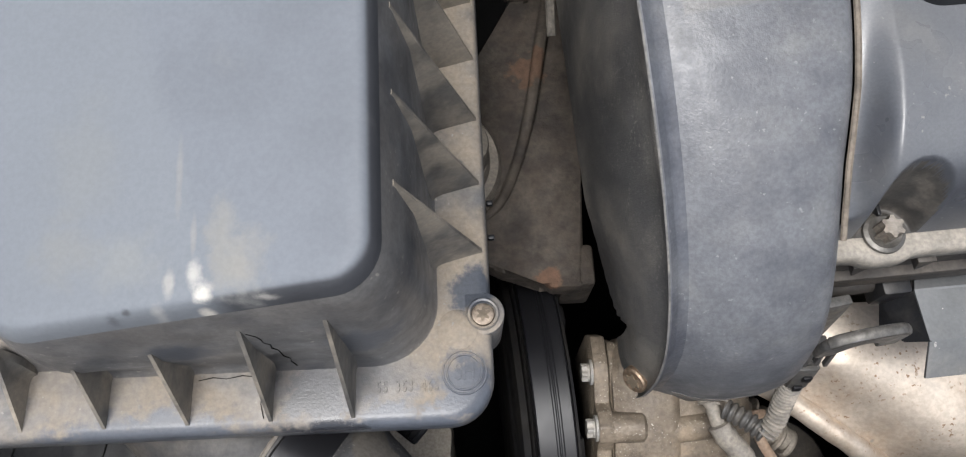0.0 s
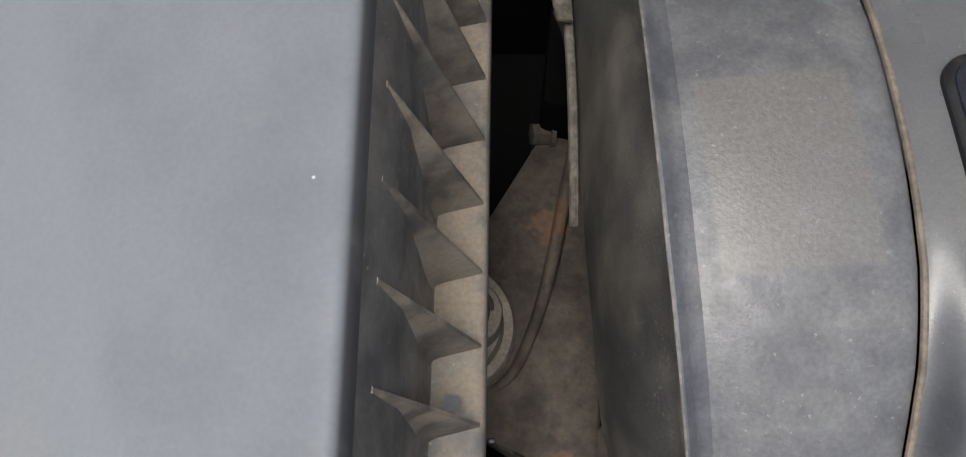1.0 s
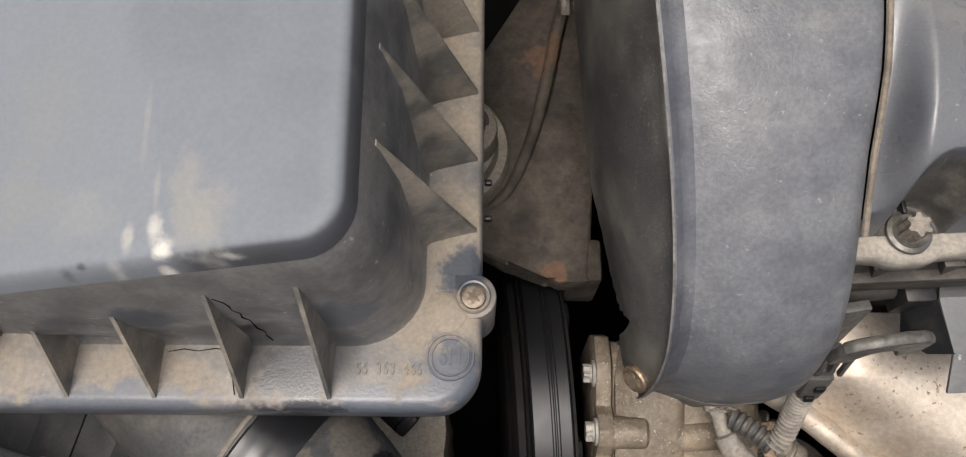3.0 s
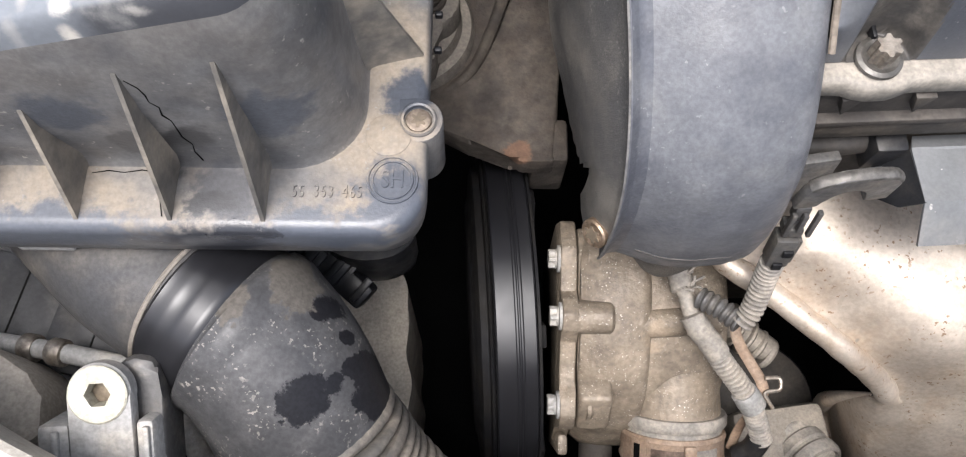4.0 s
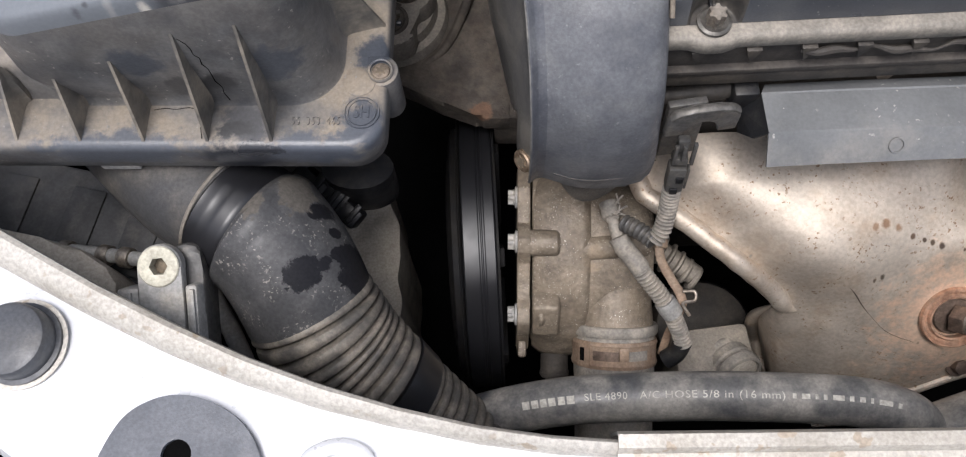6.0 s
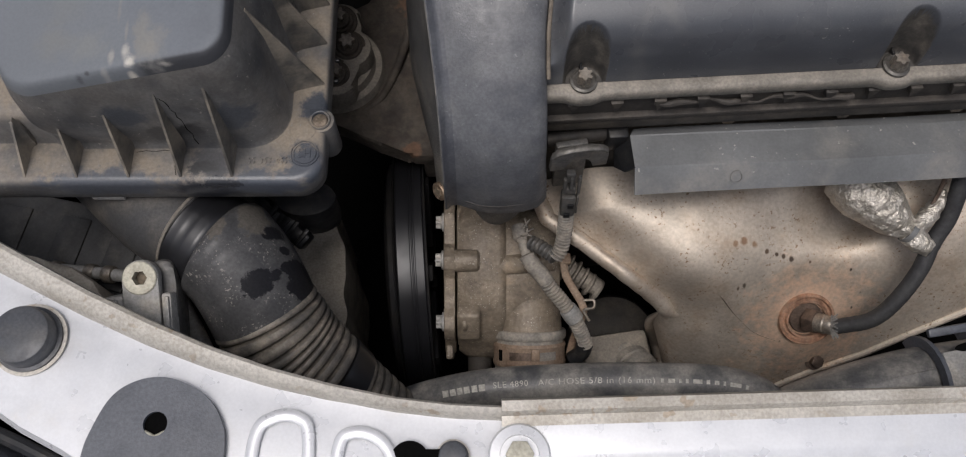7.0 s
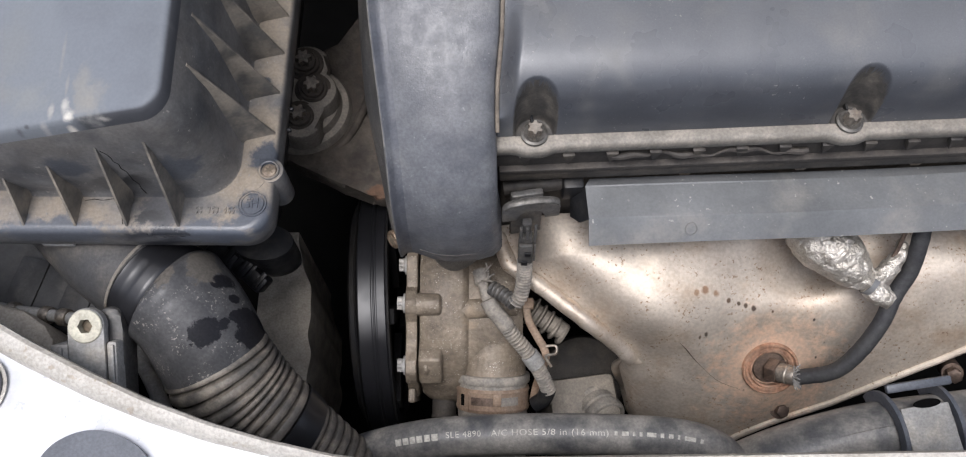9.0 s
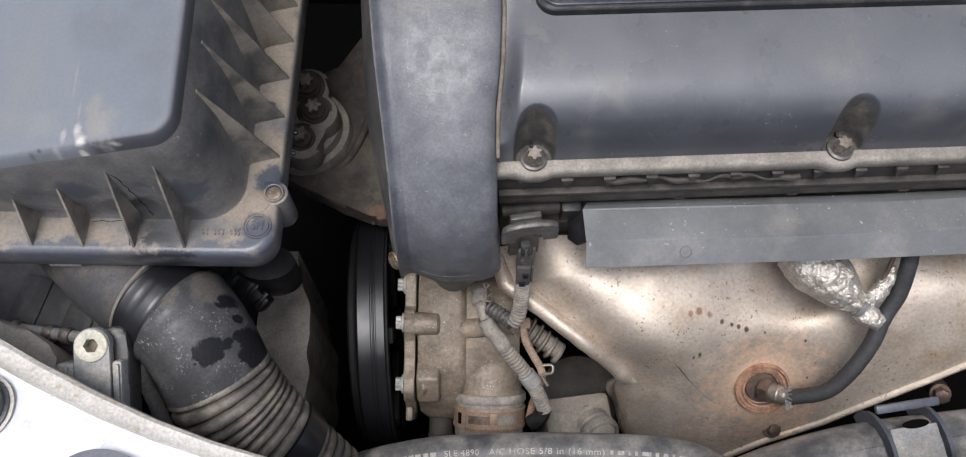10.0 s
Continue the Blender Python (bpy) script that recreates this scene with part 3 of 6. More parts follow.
# the overlapping cross member
bm = bm_()
prof = [(-0.0015, 0.826), (-0.0005, 0.8505), (0.001, 0.8535), (0.0065, 0.8535), (0.0075, 0.852), (0.0085, 0.849), (0.014, 0.8485), (0.027, 0.8484), (0.031, 0.8476), (0.038, 0.8438), (0.043, 0.8426), (0.10, 0.8425), (0.104, 0.839), (0.105, 0.80)]
cross_member = thing("cross_member", (0.3, -0.2, 0.8), "silver painted cross member with a dirty front lip", "car panel", kind="structure")
for nm, sel, mt in (("lip", prof[:7], M_LIP), ("member_sheet", prof[6:], M_PAINT)):
    bm = bm_()
    rows = [[bm.verts.new((x, -0.1700 + 0.022 * (x - 0.109) - d, z)) for d, z in sel] for x in np.linspace(0.109, 0.75, 40)]
    for a, b in zip(rows, rows[1:]):
        for i in range(len(a) - 1):
            bm.faces.new((a[i], a[i + 1], b[i + 1], b[i]))
    part(nm, bm, mt, cross_member, solid=0.0015)


def bump_stop(at, r, h):
    t = thing("bump_stop", at, "round black rubber bump stop pressed into the front panel", "bump stop", "bump stops")
    bm = bm_()
    lathe(bm, [(r * 1.12, 0.0), (r * 1.12, h * 0.18), (r, h * 0.22), (r, h * 0.82), (r * 0.94, h * 0.95), (r * 0.84, h), (0.0005, h)], Matrix.Translation(at), 36)
    part("rubber_body", bm, M_STOP, t)
    bm = bm_()
    ring(bm, [(r * 1.1, -0.0002), (r * 1.24, -0.0002), (r * 1.24, 0.0006), (r * 1.1, 0.0008)], Matrix.Translation(at), 36)
    part("dirt_ring", bm, M_LIP, t, "brown dirt ring round the base")


bump_stop((-0.152, -0.134, 0.8442), 0.0165, 0.0135)
bump_stop((0.083, -0.199, 0.8445), 0.0075, 0.007)

t = thing("lock_plate", (-0.0755, -0.18, 0.8445), "dark grey plastic cover plate with one hole", "cover plate")
bm = bm_()
out = [(-0.108, -0.245), (-0.108, -0.20), (-0.104, -0.182), (-0.096, -0.166), (-0.084, -0.158), (-0.07, -0.156), (-0.056, -0.160), (-0.044, -0.168), (-0.036, -0.18), (-0.033, -0.195), (-0.033, -0.245)]
hole = [(-0.071 + 0.0065 * math.cos(a), -0.181 + 0.0065 * math.sin(a)) for a in np.linspace(0, 2 * math.pi, 20, endpoint=False)]
# split round the hole so that it goes through
out = [tuple(p) for p in curve(out, 6)]
vo = [bm.verts.new((x - 0.0045, y, 0.848)) for x, y in out]
vh = [bm.verts.new((x - 0.0045, y, 0.848)) for x, y in hole]
eo = [bm.edges.new((a, b)) for a, b in zip(vo, vo[1:] + vo[:1])]
eh = [bm.edges.new((a, b)) for a, b in zip(vh, vh[1:] + vh[:1])]
bmesh.ops.triangle_fill(bm, use_beauty=True, edges=eo + eh)
part("plate", bm, M_GREYPL, t, solid=0.0035)
bm = bm_()
# near-black disc gives the hole its depth
lathe(bm, [(0.0075, 0.8448), (0.0075, 0.8456), (0.0002, 0.8457)], Matrix.Translation((-0.0755, -0.181, 0)), 20)
part("hole_bottom", bm, M_DARK, t, "dark hole")
bm = bm_()
tube(bm, [V(-0.0815, -0.185, 0.8465), V(-0.0755, -0.1878, 0.8465), V(-0.0695, -0.185, 0.8465)], 0.0012, 8)
part("bright_rim", bm, M_NUT, t, "bright bare metal at the rim of the hole")

# thin near-black slab stands in for the shaded opening
bm = bm_()
lathe(bm, [(0.0105, 0.8450), (0.0105, 0.8462), (0.0002, 0.8463)], Matrix.Translation((0.060, -0.201, 0)), 32)
box(bm, (0.016, 0.009, 0.0012), pose(0.072, -0.1995, 0.84565))
tagged(part("keyhole_slot", bm, M_DARK, front_panel, "dark keyhole-shaped opening"))
for nm, pts in (("pressed_arch", [(-0.024, -0.24, 0.8447), (-0.023, -0.19, 0.845), (-0.014, -0.178, 0.8452), (0.0, -0.178, 0.8452), (0.006, -0.19, 0.845), (0.006, -0.24, 0.8447)]),
                ("pressed_arch", [(0.022, -0.24, 0.8447), (0.022, -0.195, 0.845), (0.03, -0.186, 0.8452), (0.044, -0.19, 0.8452), (0.052, -0.205, 0.845), (0.054, -0.24, 0.8447)])):
    bm = bm_()
    tube(bm, curve(pts, 8), 0.0035, 12, flat=0.45)
    part(nm, bm, M_PAINT, front_panel)
t = thing("panel_bolt", (0.118, -0.197, 0.85), "silver washer-headed bolt on the cross member", "bolt")
bm = bm_()
lathe(bm, [(0.0165, 0.8485), (0.0165, 0.8505), (0.0155, 0.8515), (0.0105, 0.852), (0.0102, 0.8512), (0.0002, 0.8512)], Matrix.Translation((0.118, -0.199, 0)), 36)
part("washer", bm, M_PAINT, t)
bm = bm_()
hexagon(bm, 0.0075, 0.8505, 0.857, Matrix.Translation((0.118, -0.199, 0)))
part("bolt_head", bm, M_NUT, t)

# bumper and seal ahead of the panel
bumper = thing("bumper", (-0.2, -0.25, 0.6), "dark plastic bumper top edge beyond the front panel", "bumper")
bm = bm_()
rows = []
for x in np.linspace(-0.45, 0.3, 50):
    y = front_y(x) - 0.018
    rows.append([bm.verts.new((x, y - d, z)) for d, z in ((0.0, 0.79), (0.002, 0.82), (0.006, 0.826), (0.03, 0.822), (0.08, 0.79), (0.12, 0.7), (0.13, 0.5))])
for a, b in zip(rows, rows[1:]):
    for i in range(len(a) - 1):
        bm.faces.new((a[i], a[i + 1], b[i + 1], b[i]))
part("bumper_skin", bm, M_GREYPL, bumper, solid=0.003)
bm = bm_()
tube(bm, [V(x, front_y(x) - 0.010, 0.832) for x in np.linspace(-0.42, 0.2, 40)], 0.004, 10)
part("seal_strip", bm, M_BLACK, bumper, "black rubber seal strip")

# inner wing rail below the air box
t = thing("chassis_rail", (-0.06, 0.0, 0.4), "dusty beige inner chassis rail with wavy edge", "chassis rail", kind="structure")
bm = bm_()
edge = [(-0.0165 + 0.0018 * math.sin(y * 95 + 1) + 0.0007 * math.sin(y * 210) - 0.011 * max(0.0, (y + 0.014) / 0.044), y) for y in np.linspace(-0.115, 0.06, 60)]
prism(bm, [(-0.065, 0.06), (-0.065, -0.115)] + edge, 0.42, 0.602, bev=0.0012)
part("rail_body", bm, M_RAIL, t)

# ---- air filter box ----
abox = thing("air_filter_box", (-0.1, 0.12, 0.70), "dusty black plastic air filter box with ribbed lid", "air box")
X0, X1, Y0, Y1 = -0.225, 0.006, -0.0428, 0.34


def lid_ring(right, front, r, drop, flare=0.0, k=8, side=24):
    """An outline of the raised lid: straight beside the engine, slanting on the wing side; drop: depth under the lid's plane, or a fixed height if over 0.5."""
    out = []
    for p in rounded(X0 + 0.07, X1 - right, Y0 + front, Y1 - 0.03, r, 0, k, side):
        left = float(np.interp(p.y, [-0.02, 0.08, 0.3], [-0.152, -0.202, -0.208])) + right - 0.0315 - flare
        x = X1 - right - (X1 - right - p.x) / (X1 - right - X0 - 0.07) * (X1 - right - left)
        y = p.y + 0.05 * min(0.0, x + 0.03) * min(1.0, max(0.0, (0.1 - p.y) / 0.1)) * (0 if drop > 0.5 else 1)
        out.append(V(x, y, drop if drop > 0.5 else top_z(x, y) - drop))
    return out


def low_wall(x):
    """How far under the lid's plane the front ribs end."""
    return float(np.interp(x, [-0.18, -0.143, -0.109, -0.07], [0.044, 0.028, 0.0215, 0.019]))


rings = []
for ins, r, z in ((0.004, 0.016, 0.824), (0.0025, 0.016, 0.8265), (0.0015, 0.017, 0.835), (0.0012, 0.017, 0.8455), (0.0018, 0.0168, 0.848), (0.0033, 0.016, 0.8495), (0.006, 0.015, 0.85)):
    rings.append(rounded(X0 + ins, X1 - ins, Y0 + ins, Y1 - ins, r, z, 8))
rings.append(rounded(X0 + 0.03, X1 - 0.0205, Y0 + 0.0228, Y1 - 0.0205, 0.024, 0.8502, 8))
bm = bm_()
loft(bm, rings, False)
bm.verts.ensure_lookup_table()
bm.faces.new(bm.verts[-len(rings[-1]):])
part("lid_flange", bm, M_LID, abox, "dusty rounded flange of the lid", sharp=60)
bm = bm_()
loft(bm, [lid_ring(0.0215, 0.0234, 0.024, 0.8495, 0.004), lid_ring(0.0221, 0.0240, 0.0235, 0.8506, 0.003), lid_ring(0.0228, 0.0247, 0.023, 0.8522, 0.002), lid_ring(0.0236, 0.0255, 0.0225, 0.857, 0.001), lid_ring(0.0272, 0.0264, 0.0195, 0.045), lid_ring(0.0312, 0.0272, 0.016, 0.0215), lid_ring(0.0330, 0.0281, 0.015, 0.0150), lid_ring(0.0346, 0.0291, 0.0142, 0.0090)], False)
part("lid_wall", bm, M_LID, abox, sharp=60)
bm = bm_()
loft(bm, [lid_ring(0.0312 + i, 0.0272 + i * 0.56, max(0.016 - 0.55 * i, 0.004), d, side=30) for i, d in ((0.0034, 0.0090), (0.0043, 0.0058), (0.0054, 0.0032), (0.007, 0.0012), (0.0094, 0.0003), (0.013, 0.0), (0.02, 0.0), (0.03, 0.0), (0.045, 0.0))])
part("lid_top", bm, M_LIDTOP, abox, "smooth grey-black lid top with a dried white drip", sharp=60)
bm = bm_()
loft(bm, [rounded(X0 + 0.008 + i, -0.13, Y0 + 0.027 + i, Y1 - 0.025, 0.012, z, 6) for i, z in ((0.0, 0.8495), (0.002, 0.853), (0.005, 0.868), (0.0075, 0.872), (0.012, 0.8735))])
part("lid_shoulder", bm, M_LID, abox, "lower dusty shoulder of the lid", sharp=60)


def rib(along, pos, parent, rise=0.0, slant=0.0):
    """A three-cornered gusset between the lid wall and its flange."""
    bm = bm_()
    rings = []
    if along == "y":
        wall, tip, top, lean = (-0.0165, 0.0025), (-0.0262, -0.0258), top_z(-0.026, pos) - 0.0195, -0.005
    else:
        wall, tip, top, lean = (-0.0165, -0.0378), (-0.0140, -0.0146), top_z(pos, -0.016) - low_wall(pos) + rise, 0.0
    for k in (0.0, 0.03, 0.12, 0.3, 0.5, 0.7, 0.86, 0.96, 1.0):
        z = 0.8497 + (top - 0.8497) * k
        w = wall[0] + (tip[0] - wall[0]) * k
        e = wall[1] + (tip[1] - wall[1]) * k
        d = 1 if e > w else -1
        e = w + d * max(abs(e - w), 0.0006)
        f = min(0.0036, abs(e - w) * 0.4)
        off = lambda a: lean * (1 - abs(a - w) / 0.021) * (1 if along == "y" else 0)
        plan = [(w - d * 0.003, -f), (w, -f), (w + d * f * 0.3, -0.0008 - f * 0.28), (w + d * f, -0.0012), (e, -0.0007), (e, 0.0007), (w + d * f, 0.0012), (w + d * f * 0.3, 0.0008 + f * 0.28), (w, f), (w - d * 0.003, f)]
        rings.append([V(a, pos + c + off(a), z) if along == "y" else V(pos + c + slant * k, a, z) for a, c in plan])
    loft(bm, rings)
    return part("rib", bm, M_RIB, parent, sharp=50)


for k in range(10):
    rib("y", 0.0262 + 0.0294 * k, abox)
for k in range(5):
    rib("x", -0.0485 - 0.0305 * k, abox, 0.007 if k == 1 else 0.0, 0.0035 if k == 1 else 0.0)
# crack running down beside the third rib
bm = bm_()
wall_y = lambda x, z: float(np.interp(z, [0.8506, 0.8522, 0.857, 0.89, 0.915], [-0.0188, -0.0181, -0.0173, -0.0164 + 0.05 * (x + 0.03), -0.0156 + 0.05 * (x + 0.03)])) - 0.0001
ck = [V(x, wall_y(x, z), z) for x, z in ((-0.0745, 0.908), (-0.0722, 0.904), (-0.0715, 0.900), (-0.0718, 0.896), (-0.0700, 0.893), (-0.0708, 0.888), (-0.0695, 0.884), (-0.0698, 0.878), (-0.0702, 0.872), (-0.0688, 0.866), (-0.0700, 0.860), (-0.0690, 0.854))]
tube(bm, ck, [0.00011 + 0.00008 * (i % 3) for i in range(len(ck))], 5)
part("crack", bm, M_DARK, abox, "dark jagged crack in the wall")
bm = bm_()
ck = [V(x, y, 0.8504) for x, y in ((-0.1065, -0.0215), (-0.101, -0.0205), (-0.096, -0.0212), (-0.090, -0.0202), (-0.0845, -0.0210), (-0.0822, -0.0255), (-0.0828, -0.031), (-0.0815, -0.0365))]
tube(bm, ck, [0.00014 + 0.00006 * (i % 2) for i in range(len(ck))], 5)
part("crack", bm, M_DARK, abox, "dark crack round the flange floor")


def torx_screw(at, parent, r=0.0047):
    m = Matrix.Translation(at)
    bm = bm_()
    ring(bm, [(r * 1.02, -0.002), (r * 1.32, -0.002), (r * 1.36, 0.0008), (r * 1.25, 0.0016), (r * 1.08, 0.0014)], m, 32)
    part("boss", bm, M_LID, parent)
    bm = bm_()
    lathe(bm, [(r, -0.003), (r, -0.0004), (r * 0.9, 0.0004), (r * 0.72, 0.0006), (0.0002, 0.0006)], m, 28)
    s = part("screw", bm, M_SCREW, parent, "weathered torx screw")
    bm = bm_()
    star(bm, r * 0.6, r * 0.36, 0.0002, 0.0008, m @ pose(0, 0, 0, 0, 0, 15))
    part("torx_socket", bm, M_SOCKET, s)


bm = bm_()
prism(bm, [(0.0015 + 0.0085 * math.cos(a), 0.0 + 0.0085 * math.sin(a)) for a in np.linspace(-2.4, 1.6, 20)] + [(-0.006, 0.0085), (-0.006, -0.006)], 0.815, 0.8502, bev=0.001)
part("screw_lug", bm, M_LID, abox)
torx_screw((0.0015, -0.0005, 0.8505), abox)
bm = bm_()
lathe(bm, [(0.0078, 0.8496), (0.0078, 0.8503), (0.0075, 0.8505), (0.0002, 0.8505)], Matrix.Translation((-0.0085, -0.006, 0)), 28)
part("round_pad", bm, M_LID, abox)
for k, ch in enumerate("55 353 465"):
    if ch != " ":
        bm = letters(ch, 0.0062, 0.0003)
        bm.transform(Matrix.Translation((-0.0280 + (k - 4.5) * 0.0024, -0.0272, 0.8505)) @ Matrix.Diagonal((0.62, 1, 1, 1)))
        part("raised_digit", bm, M_LID, abox, smooth=False)
bm = letters("SH", 0.0085, 0.0003)
bm.transform(Matrix.Translation((-0.0065, -0.0225, 0.8505)) @ Matrix.Diagonal((0.8, 1.1, 1, 1)))
part("raised_letters", bm, M_LID, abox, "raised letters SH", smooth=False)
for r in (0.0078, 0.0062):
    bm = bm_()
    ring(bm, [(r, 0.8499), (r + 0.0009, 0.8499), (r + 0.0007, 0.8507), (r + 0.0002, 0.8507)], Matrix.Translation((-0.0065, -0.0225, 0)), 36)
    part("raised_ring", bm, M_LID, abox)
bm = bm_()
loft(bm, [rounded(X0 + i, X1 - i, Y0 + j, Y1 - i, 0.02, z, 8) for i, j, z in ((0.05, 0.075, 0.70), (0.03, 0.055, 0.712), (0.02, 0.045, 0.78), (0.014, 0.03, 0.804), (0.006, 0.012, 0.8245))])
part("lower_body", bm, M_BLACK, abox, "black lower half")
bm = bm_()
loft(bm, [[V(-0.028 + 0.022 * math.cos(a) * k, -0.004 + 0.014 * math.sin(a) * k, z) for a in np.linspace(0, 2 * math.pi, 24, endpoint=False)] for k, z in ((0.35, 0.694), (0.7, 0.695), (0.95, 0.701), (1.0, 0.71), (1.0, 0.74))])
part("corner_foot", bm, M_BLACK, abox)
bm = bm_()
box(bm, (0.02, 0.004, 0.006), pose(-0.132, -0.0375, 0.8225), 0.001)
part("pale_tab", bm, M_LIGHTPL, abox, "small pale tab under the flange")
for y in (0.003, -0.004):
    bm = bm_()
    box(bm, (0.003, 0.0022, 0.003), pose(0.0068, 0.045 + y * 2.2, 0.835), 0.0006)
    part("clip", bm, M_BLACK, abox)

# ---- intake duct ----
duct = thing("intake_duct", (-0.05, -0.07, 0.70), "dusty black rubber intake elbow with bellows", "air duct")
bm = bm_()
ln = curve([(-0.2, 0.028, 0.777, 0.017), (-0.165, 0.004, 0.781, 0.024), (-0.135, -0.016, 0.785, 0.030), (-0.11, -0.033, 0.787, 0.0338), (-0.086, -0.0485, 0.787, 0.034)], 6)
tube(bm, ln, [p[3] for p in ln], 32)
part("inlet_cone", bm, M_CONE, duct)
bm = bm_()
ln = curve([(-0.0875, -0.0480, 0.787), (-0.080, -0.0531, 0.7868), (-0.071, -0.0592, 0.786)], 6)
tube(bm, ln, [0.0338, 0.0350] + [0.0348] * 4 + [0.0342] + [0.0348] * (len(ln) - 8) + [0.0338], 40)
part("clamp_band", bm, M_BELT, duct, "smooth black clamp band")
bm = bm_()
tube(bm, [V(-0.0892, -0.0469, 0.787), V(-0.0884, -0.0474, 0.787), V(-0.0876, -0.0479, 0.787)], [0.0346, 0.0356, 0.0346], 40)
part("band_ring", bm, M_MOUNT, duct, "thin dusty ring at the band's edge")
bm = bm_()
ln = resample(curve([(-0.0770, -0.0551, 0.7863), (-0.0690, -0.0606, 0.7852), (-0.0600, -0.0692, 0.7815), (-0.0515, -0.0815, 0.7740), (-0.0440, -0.0965, 0.7625)], 12), 0.0008)
far = [0.0008 * i for i in range(len(ln))]
tube(bm, ln, list(np.interp(far, [0, 0.006, 0.0072, 0.0095, 0.0125, 0.016, 0.024, 0.055], [0.0335, 0.0340, 0.0366, 0.0377, 0.0375, 0.0366, 0.0363, 0.036])), 48)
part("elbow", bm, M_RUBBER, duct)
bm = bm_()
ln = resample(curve([(-0.0445, -0.0955, 0.7632, 0.0362), (-0.038, -0.106, 0.755, 0.0372), (-0.027, -0.118, 0.743, 0.0362), (-0.006, -0.134, 0.727, 0.033), (0.020, -0.150, 0.705, 0.028), (0.05, -0.172, 0.68, 0.026)], 10), 0.0009)
tube(bm, ln, [p[3] * ((0.985, 1.0, 1.006, 1.008, 1.003, 0.985, 0.86, 0.92)[i % 8]) for i, p in enumerate(ln)], 40)
part("bellows", bm, M_BELLOWS, duct, "dust-caked ribbed bellows")
bm = bm_()
ln = [p for p in ln if -0.008 < p[0] < 0.005]
tube(bm, ln, [p[3] * 1.03 for p in ln], 40)
part("end_clamp", bm, M_BELT, duct)

t = thing("cable_plug", (-0.045, -0.015, 0.73), "black plastic plug with tabs tucked beside the duct", "connector")
for at, sz in (((-0.060, -0.007, 0.722), (0.024, 0.015, 0.018)), ((-0.047, -0.013, 0.718), (0.018, 0.017, 0.018)), ((-0.036, -0.024, 0.714), (0.017, 0.013, 0.015))):
    bm = bm_()
    box(bm, sz, pose(*at, 20, 10, -40), 0.002)
    b = part("plug_body", bm, M_BLACK, t)
    for k in (-0.3, 0.3):
        bm = bm_()
        box(bm, (sz[0] * 0.22, sz[1] * 1.1, 0.003), pose(at[0] + k * sz[0] * 0.77, at[1] - k * sz[0] * 0.64, at[2] + sz[2] * 0.5, 20, 10, -40), 0.0008)
        part("plug_rib", bm, M_BLACK, b)

# ---- support bracket with bolt ----
t = thing("support_bracket", (-0.104, -0.11, 0.74), "grey plastic support bracket with pale bolt", "bracket")
bm = bm_()
BR = pose(-0.1068, -0.0905, 0.8195, 22, 0, 4)
prism(bm, [(-0.0108, -0.080), (0.0108, -0.080), (0.0108, 0.0), (0.0062, -0.0062), (-0.0062, -0.0062), (-0.0108, 0.0)], -0.007, 0.0, BR, 0.0006)
part("tongue", bm, M_LIGHTPL, t)
bm = bm_()
ring(bm, [(0.0056, -0.007), (0.0108, -0.007), (0.0108, -0.0014), (0.0100, -0.0003), (0.0056, -0.0003)], BR, 40)
part("tongue_head", bm, M_LIGHTPL, t)
bm = bm_()
hexr = lambda a: 0.0046 * math.cos(math.pi / 6) / math.cos((a % (math.pi / 3)) - math.pi / 6)
loft(bm, [[BR @ V((r or hexr(a)) * math.cos(a), (r or hexr(a)) * math.sin(a), z) for a in np.linspace(0, 2 * math.pi, 48, endpoint=False)] for r, z in ((0.0100, -0.003), (0.0102, 0.0006), (0.0096, 0.0011), (0.0062, 0.0011), (None, 0.0007), (None, -0.0062), (0.0001, -0.0062))], False)
b = part("bolt_collar", bm, M_NUT, t, "cream coloured collar with a hexagon hole")
bm = bm_()
hexagon(bm, 0.0045, -0.0064, -0.0056, BR)
part("hex_socket", bm, M_SOCKET, b, "brownish bottom of the hexagon hole")
bm = bm_()
prism(bm, [(0.006, -0.08), (0.0178, -0.08), (0.0178, -0.004), (0.017, 0.004), (0.016, 0.009), (0.009, 0.0105), (0.002, 0.0085), (0.002, -0.01)], -0.034, -0.0105, BR, 0.0035)
part("rear_hump", bm, M_PLUG, t, "dark rounded rear hump")
for x0, x1, y1, z, mt in ((-0.0225, -0.0112, -0.010, -0.0120, M_LIGHTPL), (0.0112, 0.0175, -0.010, -0.0120, M_LIGHTPL)):
    bm = bm_()
    box(bm, (x1 - x0, 0.08 + y1, 0.022), BR @ pose((x0 + x1) / 2, (y1 - 0.08) / 2, z), 0.002)
    part("side_block", bm, mt, t)
    bm = bm_()
    box(bm, (0.0025, 0.078 + y1, 0.003), BR @ pose(x0 * 0.4 + x1 * 0.6, (y1 - 0.082) / 2, z + 0.0113), 0.0008)
    part("ridge", bm, mt, t)

